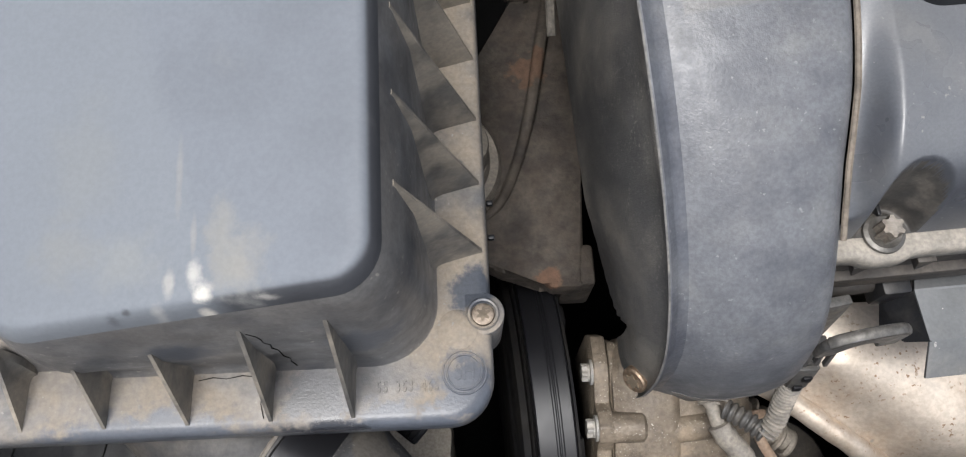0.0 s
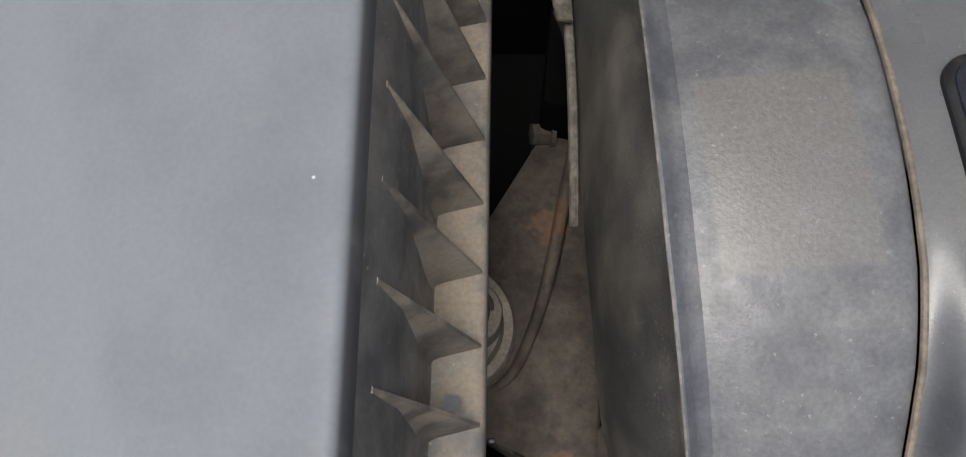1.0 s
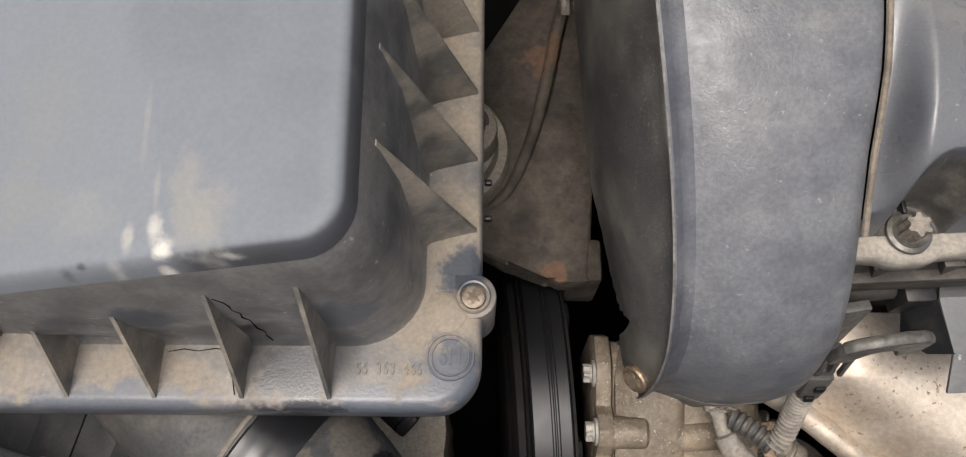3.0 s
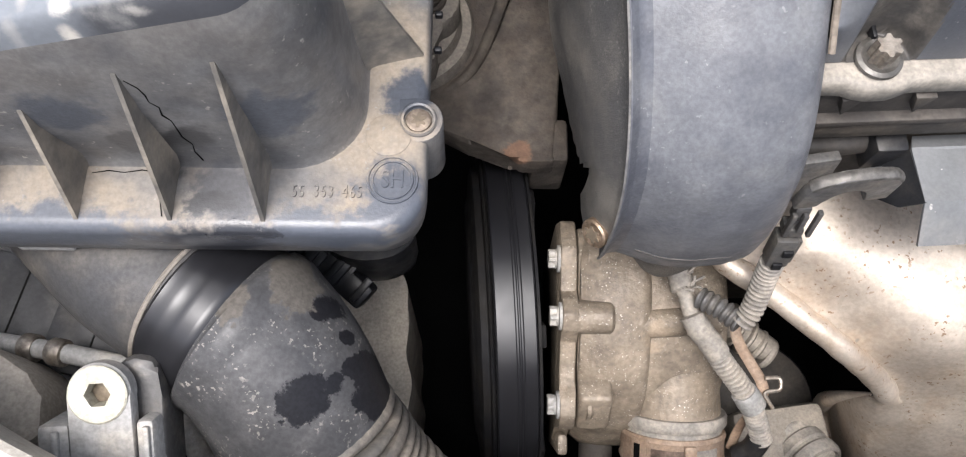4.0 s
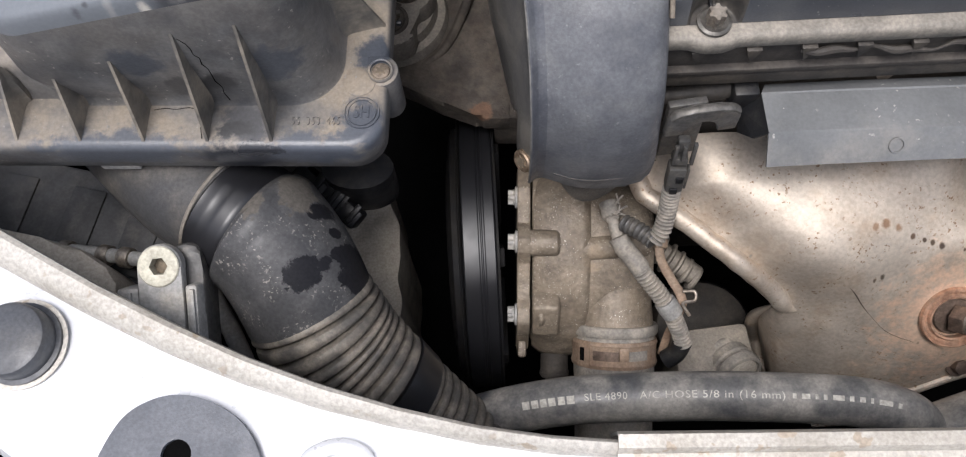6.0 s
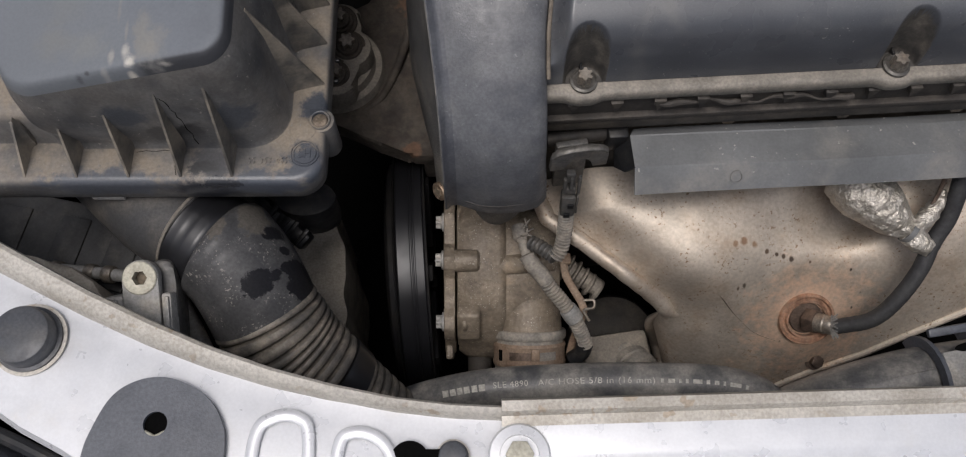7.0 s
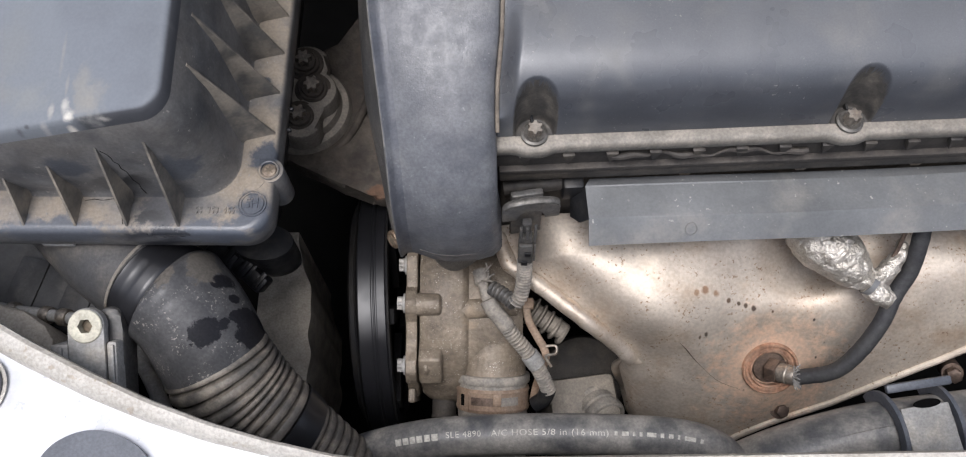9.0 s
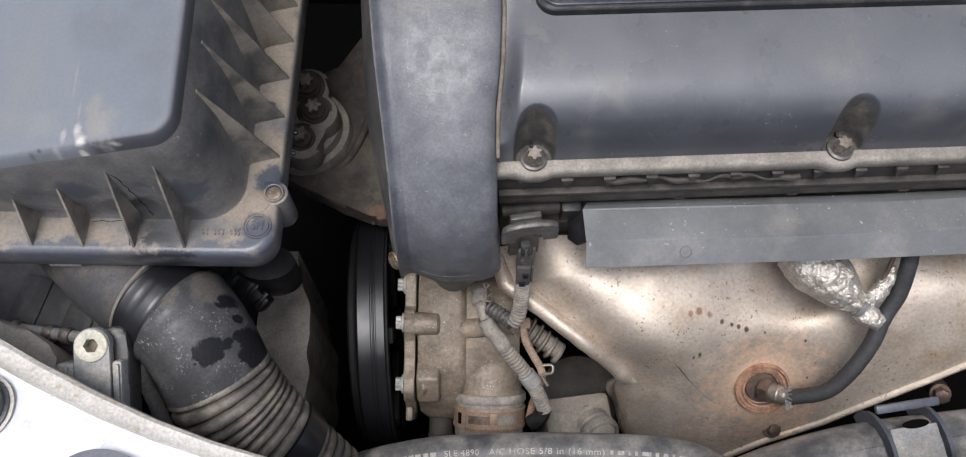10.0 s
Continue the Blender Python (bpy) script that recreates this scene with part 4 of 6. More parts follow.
t = thing("coolant_pipe", (-0.19, -0.05, 0.70), "thin grey pipe with fittings under the air box", "pipe")
bm = bm_()
tube(bm, curve([(-0.26, -0.035, 0.71), (-0.22, -0.05, 0.722), (-0.16, -0.062, 0.74), (-0.12, -0.07, 0.745)], 8), 0.0044, 16)
part("pipe", bm, M_LIGHTPL, t)
for x, y, z in ((-0.176, -0.059, 0.735), (-0.161, -0.062, 0.74), (-0.205, -0.0535, 0.7265)):
    bm = bm_()
    lathe(bm, [(0.0055, -0.004), (0.0062, -0.003), (0.0062, 0.003), (0.0055, 0.004)], turn_to((0.95, -0.2, 0.25), (x, y, z)), 20)
    part("fitting", bm, M_BOLT, t)
t = thing("lamp_housing", (-0.19, -0.10, 0.68), "dusty grey plastic housing corner beside the bracket", "housing")
bm = bm_()
prism(bm, [(-0.28, -0.04), (-0.20, -0.058), (-0.176, -0.064), (-0.160, -0.074), (-0.152, -0.084), (-0.15, -0.10), (-0.2, -0.14), (-0.3, -0.1)], 0.66, 0.766, bev=0.005)
part("housing_shell", bm, M_LAMP, t)
t = thing("slim_hose", (-0.08, -0.12, 0.70), "thin speckled hose beside the intake elbow", "hose")
bm = bm_()
tube(bm, curve([(-0.115, -0.066, 0.735), (-0.109, -0.083, 0.735), (-0.094, -0.108, 0.732), (-0.081, -0.14, 0.71)], 8), 0.0055, 14)
part("hose", bm, M_LIGHTPL, t)
t = thing("black_box", (-0.2, -0.06, 0.66), "black plastic block under the thin pipe", "box")
bm = bm_()
box(bm, (0.14, 0.075, 0.04), pose(-0.205, -0.035, 0.70, 0, 0, -12), 0.004)
part("box_shell", bm, M_BOXSHELL, t)
for x in (-0.25, -0.205, -0.165):
    bm = bm_()
    box(bm, (0.022, 0.05, 0.006), pose(x, -0.035 - 0.21 * (x + 0.205), 0.7185, 0, 0, -12), 0.0015)
    part("box_cap", bm, M_BOXSHELL, t, "raised black cap")

# ---- engine mount and bracket ----
t = thing("engine_mount_bracket", (0.03, 0.15, 0.62), "rust-brown cast iron engine mount bracket", "engine bracket")
bm = bm_()
prism(bm, [(-0.02, 0.084), (0.0, 0.075), (0.018, 0.064), (0.043, 0.0595), (0.046, 0.054), (0.066, 0.054), (0.072, 0.15), (0.066, 0.262), (0.05, 0.272), (0.034, 0.262), (0.026, 0.235), (0.006, 0.20), (-0.03, 0.185), (-0.05, 0.16), (-0.05, 0.10)], 0.672, 0.69, bev=0.003)
part("bracket_body", bm, M_IRON, t)
bm = bm_()
tube(bm, curve([(0.058, 0.252, 0.69), (0.050, 0.215, 0.697), (0.041, 0.17, 0.698), (0.031, 0.135, 0.694), (0.018, 0.108, 0.690), (-0.003, 0.0925, 0.686)], 8), [0.0044 - 0.00004 * i for i in range(41)], 12)
part("cast_rib", bm, M_IRON, t, "long cast rib")
bm = bm_()
box(bm, (0.020, 0.026, 0.045), pose(0.0635, 0.068, 0.667), 0.003)
part("foot", bm, M_IRON, t)
bm = bm_()
m = turn_to((-0.97, -0.12, 0.2), (0.041, 0.262, 0.690))
hexagon(bm, 0.0075, 0.0, 0.011, m)
lathe(bm, [(0.0095, -0.003), (0.0095, 0.0), (0.0002, 0.0)], m, 20)
part("rusty_bolt", bm, M_IRON, t, "dark rusty bolt head")
bm = bm_()
# ear blackened to sink into the shaded gap
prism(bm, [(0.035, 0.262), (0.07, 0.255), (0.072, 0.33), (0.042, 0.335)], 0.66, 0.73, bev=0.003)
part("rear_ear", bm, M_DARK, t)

t = thing("engine_mount", (-0.02, 0.13, 0.66), "dusty round engine mount with three bolts", "engine mount")
bm = bm_()
lathe(bm, [(0.041, 0.672), (0.041, 0.694), (0.039, 0.698), (0.034, 0.699), (0.032, 0.706), (0.026, 0.709), (0.0002, 0.709)], Matrix.Translation((-0.02, 0.134, 0)), 48)
part("mount_body", bm, M_MOUNT, t)
bm = bm_()
prism(bm, [(-0.006 + 0.019 * math.cos(a), 0.135 + 0.019 * math.sin(a)) for a in np.linspace(-1.2, 1.2, 10)] + [(-0.014 + 0.02 * math.cos(a), 0.158 + 0.02 * math.sin(a)) for a in np.linspace(0.6, 2.6, 10)]
      + [(-0.05, 0.14)] + [(-0.014 + 0.019 * math.cos(a), 0.11 + 0.019 * math.sin(a)) for a in np.linspace(3.3, 5.6, 10)], 0.70, 0.724, bev=0.003)
part("mount_plate", bm, M_MOUNT, t)
for x, y, z in ((-0.006, 0.135, 0.724), (-0.014, 0.158, 0.726), (-0.015, 0.110, 0.722)):
    m = Matrix.Translation((x, y, z)) @ pose(0, 0, 0, 8, 4, 0)
    bm = bm_()
    lathe(bm, [(0.0148, -0.004), (0.0148, 0.0), (0.014, 0.0008), (0.0118, 0.0008), (0.0116, 0.0036), (0.011, 0.0042), (0.0092, 0.0042), (0.009, 0.0068), (0.0084, 0.0074), (0.0002, 0.0074)], m, 32)
    b = part("bolt_flange", bm, M_IRON, t, "dark grimy stepped bolt flange")
    bm = bm_()
    star(bm, 0.0062, 0.0042, 0.0074, 0.0145, m)
    part("star_head", bm, M_BOLT, b)

# ---- timing cover ----
cover = thing("timing_cover", (0.1, 0.1, 0.70), "scuffed black plastic timing belt cover", "engine cover")
PROF = curve([(-0.034, 0.762), (-0.0355, 0.778), (-0.0352, 0.796), (-0.0333, 0.813), (-0.027, 0.834), (-0.013, 0.853), (0.008, 0.8715), (0.035, 0.8895), (0.07, 0.906), (0.12, 0.917), (0.18, 0.915), (0.24, 0.895), (0.30, 0.85)], 5)


def prof_at(s):
    x = s * (len(PROF) - 1)
    i = min(int(x), len(PROF) - 2)
    p = PROF[i] + (PROF[i + 1] - PROF[i]) * (x - i)
    t_ = PROF[i + 1] - PROF[i]
    nrm = np.array([-t_[1], t_[0]]) / np.linalg.norm(t_)
    return p, nrm


# crosswise: offset from the profile against place across, the raised edge first
SECT_TOP = [(-0.0668, 0.0012), (-0.0658, 0.0016), (-0.0645, 0.0006), (-0.0625, -0.0010), (-0.0585, -0.0014), (-0.053, 0.0004), (-0.045, 0.0018), (-0.03, 0.0026), (-0.015, 0.0024), (-0.006, 0.0014), (-0.002, -0.0002), (-0.0005, -0.003), (0.0, -0.03)]
SECT_SIDE = [(-0.0668, 0.0012), (-0.0678, 0.0004), (-0.069, -0.004), (-0.074, -0.02), (-0.079, -0.045), (-0.0815, -0.07), (-0.083, -0.10)]


def cover_sheet(sect, s0, s1, n, top=True):
    bm = bm_()
    def f(u, v):
        p, nrm = prof_at(s0 + (s1 - s0) * v)
        k = u * (len(sect) - 1)
        i = min(int(k), len(sect) - 2)
        a, b = sect[i], sect[i + 1]
        x, d = a[0] + (b[0] - a[0]) * (k - i), a[1] + (b[1] - a[1]) * (k - i)
        taper = float(np.interp(p[0], [-0.04, -0.012, 0.005, 0.03, 0.06, 0.09, 0.12, 0.15, 0.2], [0.0001, -0.0007, -0.0017, -0.0037, -0.0062, -0.0077, -0.0082, -0.0077, -0.006]))
        right = float(np.interp(p[0], [0.01, 0.025, 0.05, 0.08], [0.0, 0.0006, 0.0045, 0.0068])) * min(1.0, max(0.0, (x + 0.03) / 0.03))
        right += float(np.interp(p[1], [0.762, 0.785, 0.82], [0.0045, 0.003, 0.0])) * min(1.0, max(0.0, (x + 0.03) / 0.03)) if p[0] < 0 else 0.0
        if top and d > 0:
            q = p + nrm * d * (1 + 1.6 * min(1.0, max(0.0, (0.05 - p[0]) / 0.05)) * min(1.0, max(0.0, (x + 0.06) / 0.02)))
        elif d < -0.004 and not top:
            q = np.array([p[0] + nrm[0] * -0.004, p[1] + nrm[1] * -0.004]) + np.array([0.25 * nrm[0], 0.25 * nrm[1] if nrm[1] < 0 else nrm[1]]) * (d + 0.004)
        else:
            q = p + nrm * d
        return V(x + taper * (min(1.0, max(0.0, (-x - 0.03) / 0.036)) if top else 1 - 0.6 * u) + (right if top else 0.011 * u * float(np.interp(p[0], [-0.034, 0.04], [1.0, 0.0]))), q[0], q[1])
    sheet(bm, len(sect) * 2 - 1, n, f)
    return bm


part_e("cover_face", cover_sheet(SECT_TOP[4:], 0.0, 1.0, 90), M_COVER, cover, sharp=50)
part_e("raised_edge", cover_sheet(SECT_TOP[:5], 0.0, 1.0, 90), M_EDGE, cover, "rubbed dark blue-black raised edge", sharp=50)
part_e("lit_crest", cover_sheet([(-0.0671, 0.00125), (-0.0668, 0.00145), (-0.0664, 0.00165)], 0.0, 1.0, 90), M_CRESTLIGHT, cover, "pale worn crest of the edge", sharp=50)
part_e("cover_side", cover_sheet(SECT_SIDE, 0.0, 1.0, 90, False), M_COVERSIDE, cover, "dustier sloping side", sharp=50)
bm = bm_()
rings = []
for z, cx, a, b in ((0.7745, -0.0255, 0.0232, 0.0235), (0.764, -0.0255, 0.0232, 0.0232), (0.752, -0.0262, 0.0222, 0.0215), (0.743, -0.0272, 0.0208, 0.0195), (0.7355, -0.0285, 0.0180, 0.0165), (0.7305, -0.0295, 0.0135, 0.0120), (0.728, -0.0302, 0.008, 0.007)):
    rings.append([V(cx + a * math.copysign(abs(math.cos(q)) ** 0.8, math.cos(q)), -0.0362 + 0.0005 * (b < 0.02) + b + b * math.copysign(abs(math.sin(q)) ** 0.8, math.sin(q)), z) for q in np.linspace(0, 2 * math.pi, 40, endpoint=False)])
loft(bm, rings)
part_e("round_lobe", bm, M_COVERSIDE, cover, "dusty rounded bulge under the cover", sharp=60)
m = turn_to((-0.75, -0.55, 0.35), (0.0728, -0.0162, 0.780))
bm = bm_()
lathe(bm, [(0.0066, -0.004), (0.0066, 0.0022), (0.0058, 0.0030), (0.0002, 0.0030)], m, 22)
b = part("screw", bm, M_BRASS, cover, "bronze coloured screw in the side")
bm = bm_()
star(bm, 0.0042, 0.0028, 0.0030, 0.0034, m)
part("torx_socket", bm, M_SOCKET, b)
bm = bm_()
pts = []
for x in np.linspace(-0.053, 0.0035, 30):
    xx = min(x, -0.0006)
    d = float(np.interp(xx, [q[0] for q in SECT_TOP], [q[1] for q in SECT_TOP]))
    k = 1 + 1.6 * min(1.0, max(0.0, (xx + 0.06) / 0.02)) if d > 0 else 1
    pts.append(V(x, -0.0356 - d * k, 0.7775 + 0.002 * (x + 0.03) / 0.03))
tube(bm, pts, 0.0003, 6)
part_e("seam_line", bm, M_CONE, cover, "fine seam near the lower end")
# the joint with the valve cover
bm = bm_()
pts = []
for s in np.linspace(0.3, 0.98, 66):
    p, nrm = prof_at(s)
    if p[0] < 0.0:
        continue
    q = p + nrm * -0.0005
    pts.append(V(float(np.interp(p[0], [0.01, 0.025, 0.05, 0.08], [0.0002, 0.0010, 0.0047, 0.0069])), q[0], q[1]))
tube(bm, pts, 0.0013, 8)
part_e("joint_bead", bm, M_GASKET, cover, "beige sealing bead along the joint")
bm = bm_()
tube(bm, curve([(0.0435, 0.152, 0.806), (0.0425, 0.175, 0.82), (0.041, 0.21, 0.835), (0.039, 0.26, 0.84)], 8), 0.0023, 8)
part("edge_seal", bm, M_SEAL, cover, "loose pale seal along the side")
bm = bm_()
box(bm, (0.008, 0.02, 0.003), pose(0.036, 0.245, 0.845, 0, 25, 10), 0.001)
part("seal_end", bm, M_SEAL, cover)

# ---- valve cover ----
vcover = thing("valve_cover", (0.35, 0.15, 0.78), "dusty black plastic valve cover on the engine", "engine cover")
VPROF = curve([(0.0065, 0.8525), (0.0074, 0.860), (0.0098, 0.876), (0.0145, 0.889), (0.023, 0.898), (0.04, 0.9045), (0.07, 0.9095), (0.11, 0.912), (0.15, 0.912), (0.2, 0.909), (0.26, 0.895), (0.33, 0.86)], 8)
VY, VZ = [p[0] for p in VPROF], [p[1] for p in VPROF]
BOLTS = (0.0235, 0.2205, 0.4175)


def well(x, y):
    """1 inside a bolt well, 0 outside."""
    best = 0.0
    for b in BOLTS:
        d = math.hypot(x - b, max(0.0, y - 0.0068))
        best = max(best, min(1.0, max(0.0, (0.0142 - d) / 0.003)))
    return best * best * (3 - 2 * best)


gx = sorted(set([round(x, 5) for x in np.arange(0.0085, 0.48, 0.006)] + [round(b + d, 5) for b in BOLTS for d in np.arange(-0.016, 0.0161, 0.0005)]))
gy = sorted(set([round(y, 5) for y in np.arange(0.0065, 0.034, 0.0005)] + [round(y, 5) for y in np.arange(0.034, 0.32, 0.006)]))
bm = bm_()
def seam_x(y):
    return float(np.interp(y, [0.01, 0.025, 0.05, 0.08], [0.0003, 0.001, 0.005, 0.0072]))


PY, PZ = [p[0] for p in PROF[20:]], [p[1] for p in PROF[20:]]
vs = []
for x in [-1.0, -0.8, -0.6, -0.4, -0.2] + gx:
    col = []
    for y in gy:
        e = seam_x(y)
        q = e + (gx[0] - e) * (x + 1) if x < 0 else x
        z = float(np.interp(y, VY, VZ))
        f = min(1.0, max(0.0, (q - e) / 0.013))
        f = f * f * (3 - 2 * f)
        z = min(z, float(np.interp(y, PY, PZ)) - 0.0016) * (1 - f) + z * f
        w = well(q, y)
        rim = 4 * w * (1 - w) * 0.0006
        col.append(bm.verts.new((q, y, z * (1 - w) + 0.8522 * w + rim)))
    vs.append(col)
WELLS = {}
for i in range(len(vs) - 1):
    for j in range(len(gy) - 1):
        quad = (vs[i][j], vs[i + 1][j], vs[i + 1][j + 1], vs[i][j + 1])
        cx, cy = sum(v.co.x for v in quad) / 4, sum(v.co.y for v in quad) / 4
        if well(cx, cy) > 0.12:
            k = min(range(3), key=lambda n: abs(BOLTS[n] - cx))
            WELLS.setdefault(k, []).append([v.co.copy() for v in quad])
        else:
            bm.faces.new(quad)
bmesh.ops.delete(bm, geom=[v for v in bm.verts if not v.link_faces], context="VERTS")
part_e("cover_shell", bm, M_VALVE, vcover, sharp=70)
for quads in WELLS.values():
    bm = bm_()
    for quad in quads:
        bm.faces.new([bm.verts.new(p) for p in quad])
    bmesh.ops.remove_doubles(bm, verts=bm.verts, dist=0.00002)
    part_e("bolt_well", bm, M_WELL, vcover, "grimy round-topped bolt well", sharp=180)
# front ledge with lugs, then the ribbed band below
bm = bm_()
rows = []
for x in np.linspace(0.0, 0.48, 121):
    lug = max(math.exp(-((x - b) / 0.010) ** 4) for b in BOLTS)
    f = -0.0015 - 0.0030 * lug
    rows.append([bm.verts.new((x, y, z)) for y, z in ((0.0095, 0.8518), (f + 0.003, 0.8522), (f + 0.001, 0.8515), (f, 0.8495), (f, 0.843), (f + 0.002, 0.8415), (0.010, 0.841))])
for a, b in zip(rows, rows[1:]):
    for i in range(6):
        bm.faces.new((a[i], a[i + 1], b[i + 1], b[i]))
part_e("ledge", bm, M_LEDGE, vcover, "beige dust-caked front ledge", sharp=60)
bm = bm_()
box(bm, (0.48, 0.02, 0.022), pose(0.24, 0.0115, 0.8312), 0.001)
part_e("recessed_band", bm, M_DUSTY, vcover)
for k in range(17):
    x = 0.018 + 0.0275 * k
    bm = bm_()
    w = 0.004
    prism(bm, [(-w, 0.0), (w, 0.0), (0.0, -0.012)], -0.004, 0.004, ENG @ Matrix.Translation((x, 0.001, 0.841)) @ pose(0, 0, 0, 90, 0, 0), 0.0004)
    part("rib", bm, M_HEAD, vcover)
bm = bm_()
pts = [V(x, -0.0015 + 0.0012 * math.sin(130 * x) + 0.0008 * math.sin(310 * x), 0.8355 + 0.0018 * math.sin(90 * x) - 0.012 * (x - 0.1)) for x in np.linspace(0.07, 0.2, 60)]
tube(bm, pts, [0.0016 + 0.0008 * math.sin(170 * p.x) for p in pts], 8)
part_e("squeezed_sealant", bm, M_DUSTY, vcover, "squeezed-out dusty sealant")


def cover_bolt(x):
    c = ENG @ V(x, 0.0072, 0.8525)
    m = Matrix.Translation(c)
    t = thing("cover_bolt", c, "steel star-headed bolt with washer on the valve cover ledge", "bolt", "valve cover bolts")
    bm = bm_()
    lathe(bm, [(0.0082, 0.0), (0.0086, 0.0004), (0.0084, 0.0016), (0.0068, 0.0022), (0.0045, 0.0012), (0.0002, 0.0012)], m, 36)
    part("washer", bm, M_WASHER, t)
    bm = bm_()
    star(bm, 0.0047, 0.0034, 0.001, 0.0095, m @ pose(0, 0, 0, 0, 0, 20))
    part("star_head", bm, M_BOLT, t)
    bm = bm_()
    box(bm, (0.0016, 0.005, 0.004), ENG @ pose(x - 0.001, 0.0165, 0.8545), 0.0004)
    part("tab", bm, M_BLACK, t)


for b in BOLTS:
    cover_bolt(b)

t = thing("coil_cover", (0.25, 0.13, 0.90), "glossy black rectangular coil cover on the valve cover", "coil cover")
bm = bm_()
m = ENG @ Matrix.Translation((0, 0, 0.9))
loft(bm, [[m @ V(p.x, p.y, p.z + 0.09 * (p.y - 0.08) * 0) for p in rounded(0.026 + i, 0.36 - i, 0.074 + i, 0.155 - i, 0.012, z, 8)] for i, z in ((0.0, -0.012), (0.0, 0.0145), (0.0008, 0.0155), (0.0022, 0.016))])
part("frame", bm, M_BLACK, t)
bm = bm_()
loft(bm, [[m @ V(p.x, p.y, p.z) for p in rounded(0.026 + i, 0.36 - i, 0.074 + i, 0.155 - i, 0.011, z, 8)] for i, z in ((0.0026, 0.0155), (0.0028, 0.0168), (0.0036, 0.0172))])
part("gloss_panel", bm, M_GLOSS, t)

# ---- cylinder head below ----
t = thing("cylinder_head", (0.35, 0.15, 0.45), "grimy cylinder head and block below the valve cover", "engine block")
bm = bm_()
box(bm, (0.47, 0.30, 0.36), ENG @ pose(0.24, 0.165, 0.638), 0.004)
part("head_block", bm, M_HEAD, t)
bm = bm_()
box(bm, (0.478, 0.02, 0.012), ENG @ pose(0.241, 0.008, 0.8115), 0.002)
part("front_rail", bm, M_HEAD, t)
bm = bm_()
box(bm, (0.478, 0.012, 0.004), ENG @ pose(0.241, 0.003, 0.8205), 0.001)
part("gasket_edge", bm, M_DUSTY, t)
for x in (0.055, 0.13, 0.21, 0.29, 0.37):
    bm = bm_()
    hexagon(bm, 0.006, 0.0, 0.008, ENG @ turn_to((0, -1, 0.2), (x, 0.012, 0.797)))
    part("stud_nut", bm, M_BOLT, t)

# ---- guard plate over the manifold ----
t = thing("guard_plate", (0.33, 0.01, 0.78), "bent grey sheet metal guard plate over the manifold", "heat guard")
bm = bm_()
sec = [(0.002, 0.7945), (-0.005, 0.7985), (-0.006, 0.7988), (-0.0290, 0.8005), (-0.0300, 0.8000), (-0.0440, 0.7880)]
rows = [[bm.verts.new((x + (0.004 if i == 0 else 0.0) * (1 if x < 0.07 else 0), y + 0.0006 * math.sin(21 * x), z + 0.0008 * math.sin(13 * x + i))) for i, (y, z) in enumerate(sec)] for x in np.linspace(0.0605, 0.5, 60)]
for a, b in zip(rows, rows[1:]):
    for i in range(len(sec) - 1):
        bm.faces.new((a[i], a[i + 1], b[i + 1], b[i]))
part_e("bent_sheet", bm, M_PLATE, t, sharp=16, solid=0.0014)
bm = bm_()
ring(bm, [(0.0035, -0.0002), (0.0045, -0.0002), (0.0044, 0.0004), (0.0036, 0.0004)], ENG @ turn_to((0, -0.65, 0.76), (0.129, -0.0372, 0.7946)), 18)
part("pressed_ring", bm, M_PLATE, t)
bm = bm_()
box(bm, (0.014, 0.02, 0.02), ENG @ pose(0.053, 0.004, 0.79, 0, 0, 0), 0.002)
part("side_tab", bm, M_BLACK, t)
bm = bm_()
vs = [bm.verts.new(p) for p in ((0.0606, -0.0045, 0.798), (0.0606, -0.029, 0.8), (0.0555, -0.0262, 0.788), (0.0515, -0.0165, 0.776), (0.052, -0.004, 0.782))]
bm.faces.new(vs)
part_e("end_fold", bm, M_BLACK, t, "dark folded end", solid=0.0014, smooth=False)

# ---- exhaust manifold shield ----
shield = thing("manifold_heat_shield", (0.36, -0.05, 0.55), "bronze-tinted aluminised exhaust manifold heat shield", "heat shield")


def shield_left(y):
    return float(np.interp(y, [-0.14, -0.128, -0.115, -0.09, -0.074, -0.066, -0.062, -0.0565, -0.052, -0.0475, -0.0425, -0.037, -0.032, -0.0265, -0.020, -0.012, -0.003, 0.03], [0.32, 0.296, 0.276, 0.263, 0.2565, 0.2525, 0.246, 0.237, 0.2265, 0.217, 0.209, 0.2015, 0.1935, 0.187, 0.178, 0.167, 0.153, 0.14]))


def shield_bottom(x):
    return float(np.interp(x, [0.25, 0.28, 0.31, 0.34, 0.375, 0.41, 0.45, 0.54, 0.6], [-0.114, -0.125, -0.131, -0.131, -0.1185, -0.1055, -0.093, -0.056, -0.036]))


def edge_z(y):
    """Height of the rolled left edge."""
    return float(np.interp(y, [-0.14, -0.12, -0.10, -0.08, -0.072, -0.066, -0.062, -0.0565, -0.052, -0.0475, -0.0425, -0.03, -0.003, 0.03], [0.528, 0.548, 0.572, 0.606, 0.626, 0.645, 0.656, 0.664, 0.674, 0.681, 0.685, 0.690, 0.694, 0.696]))


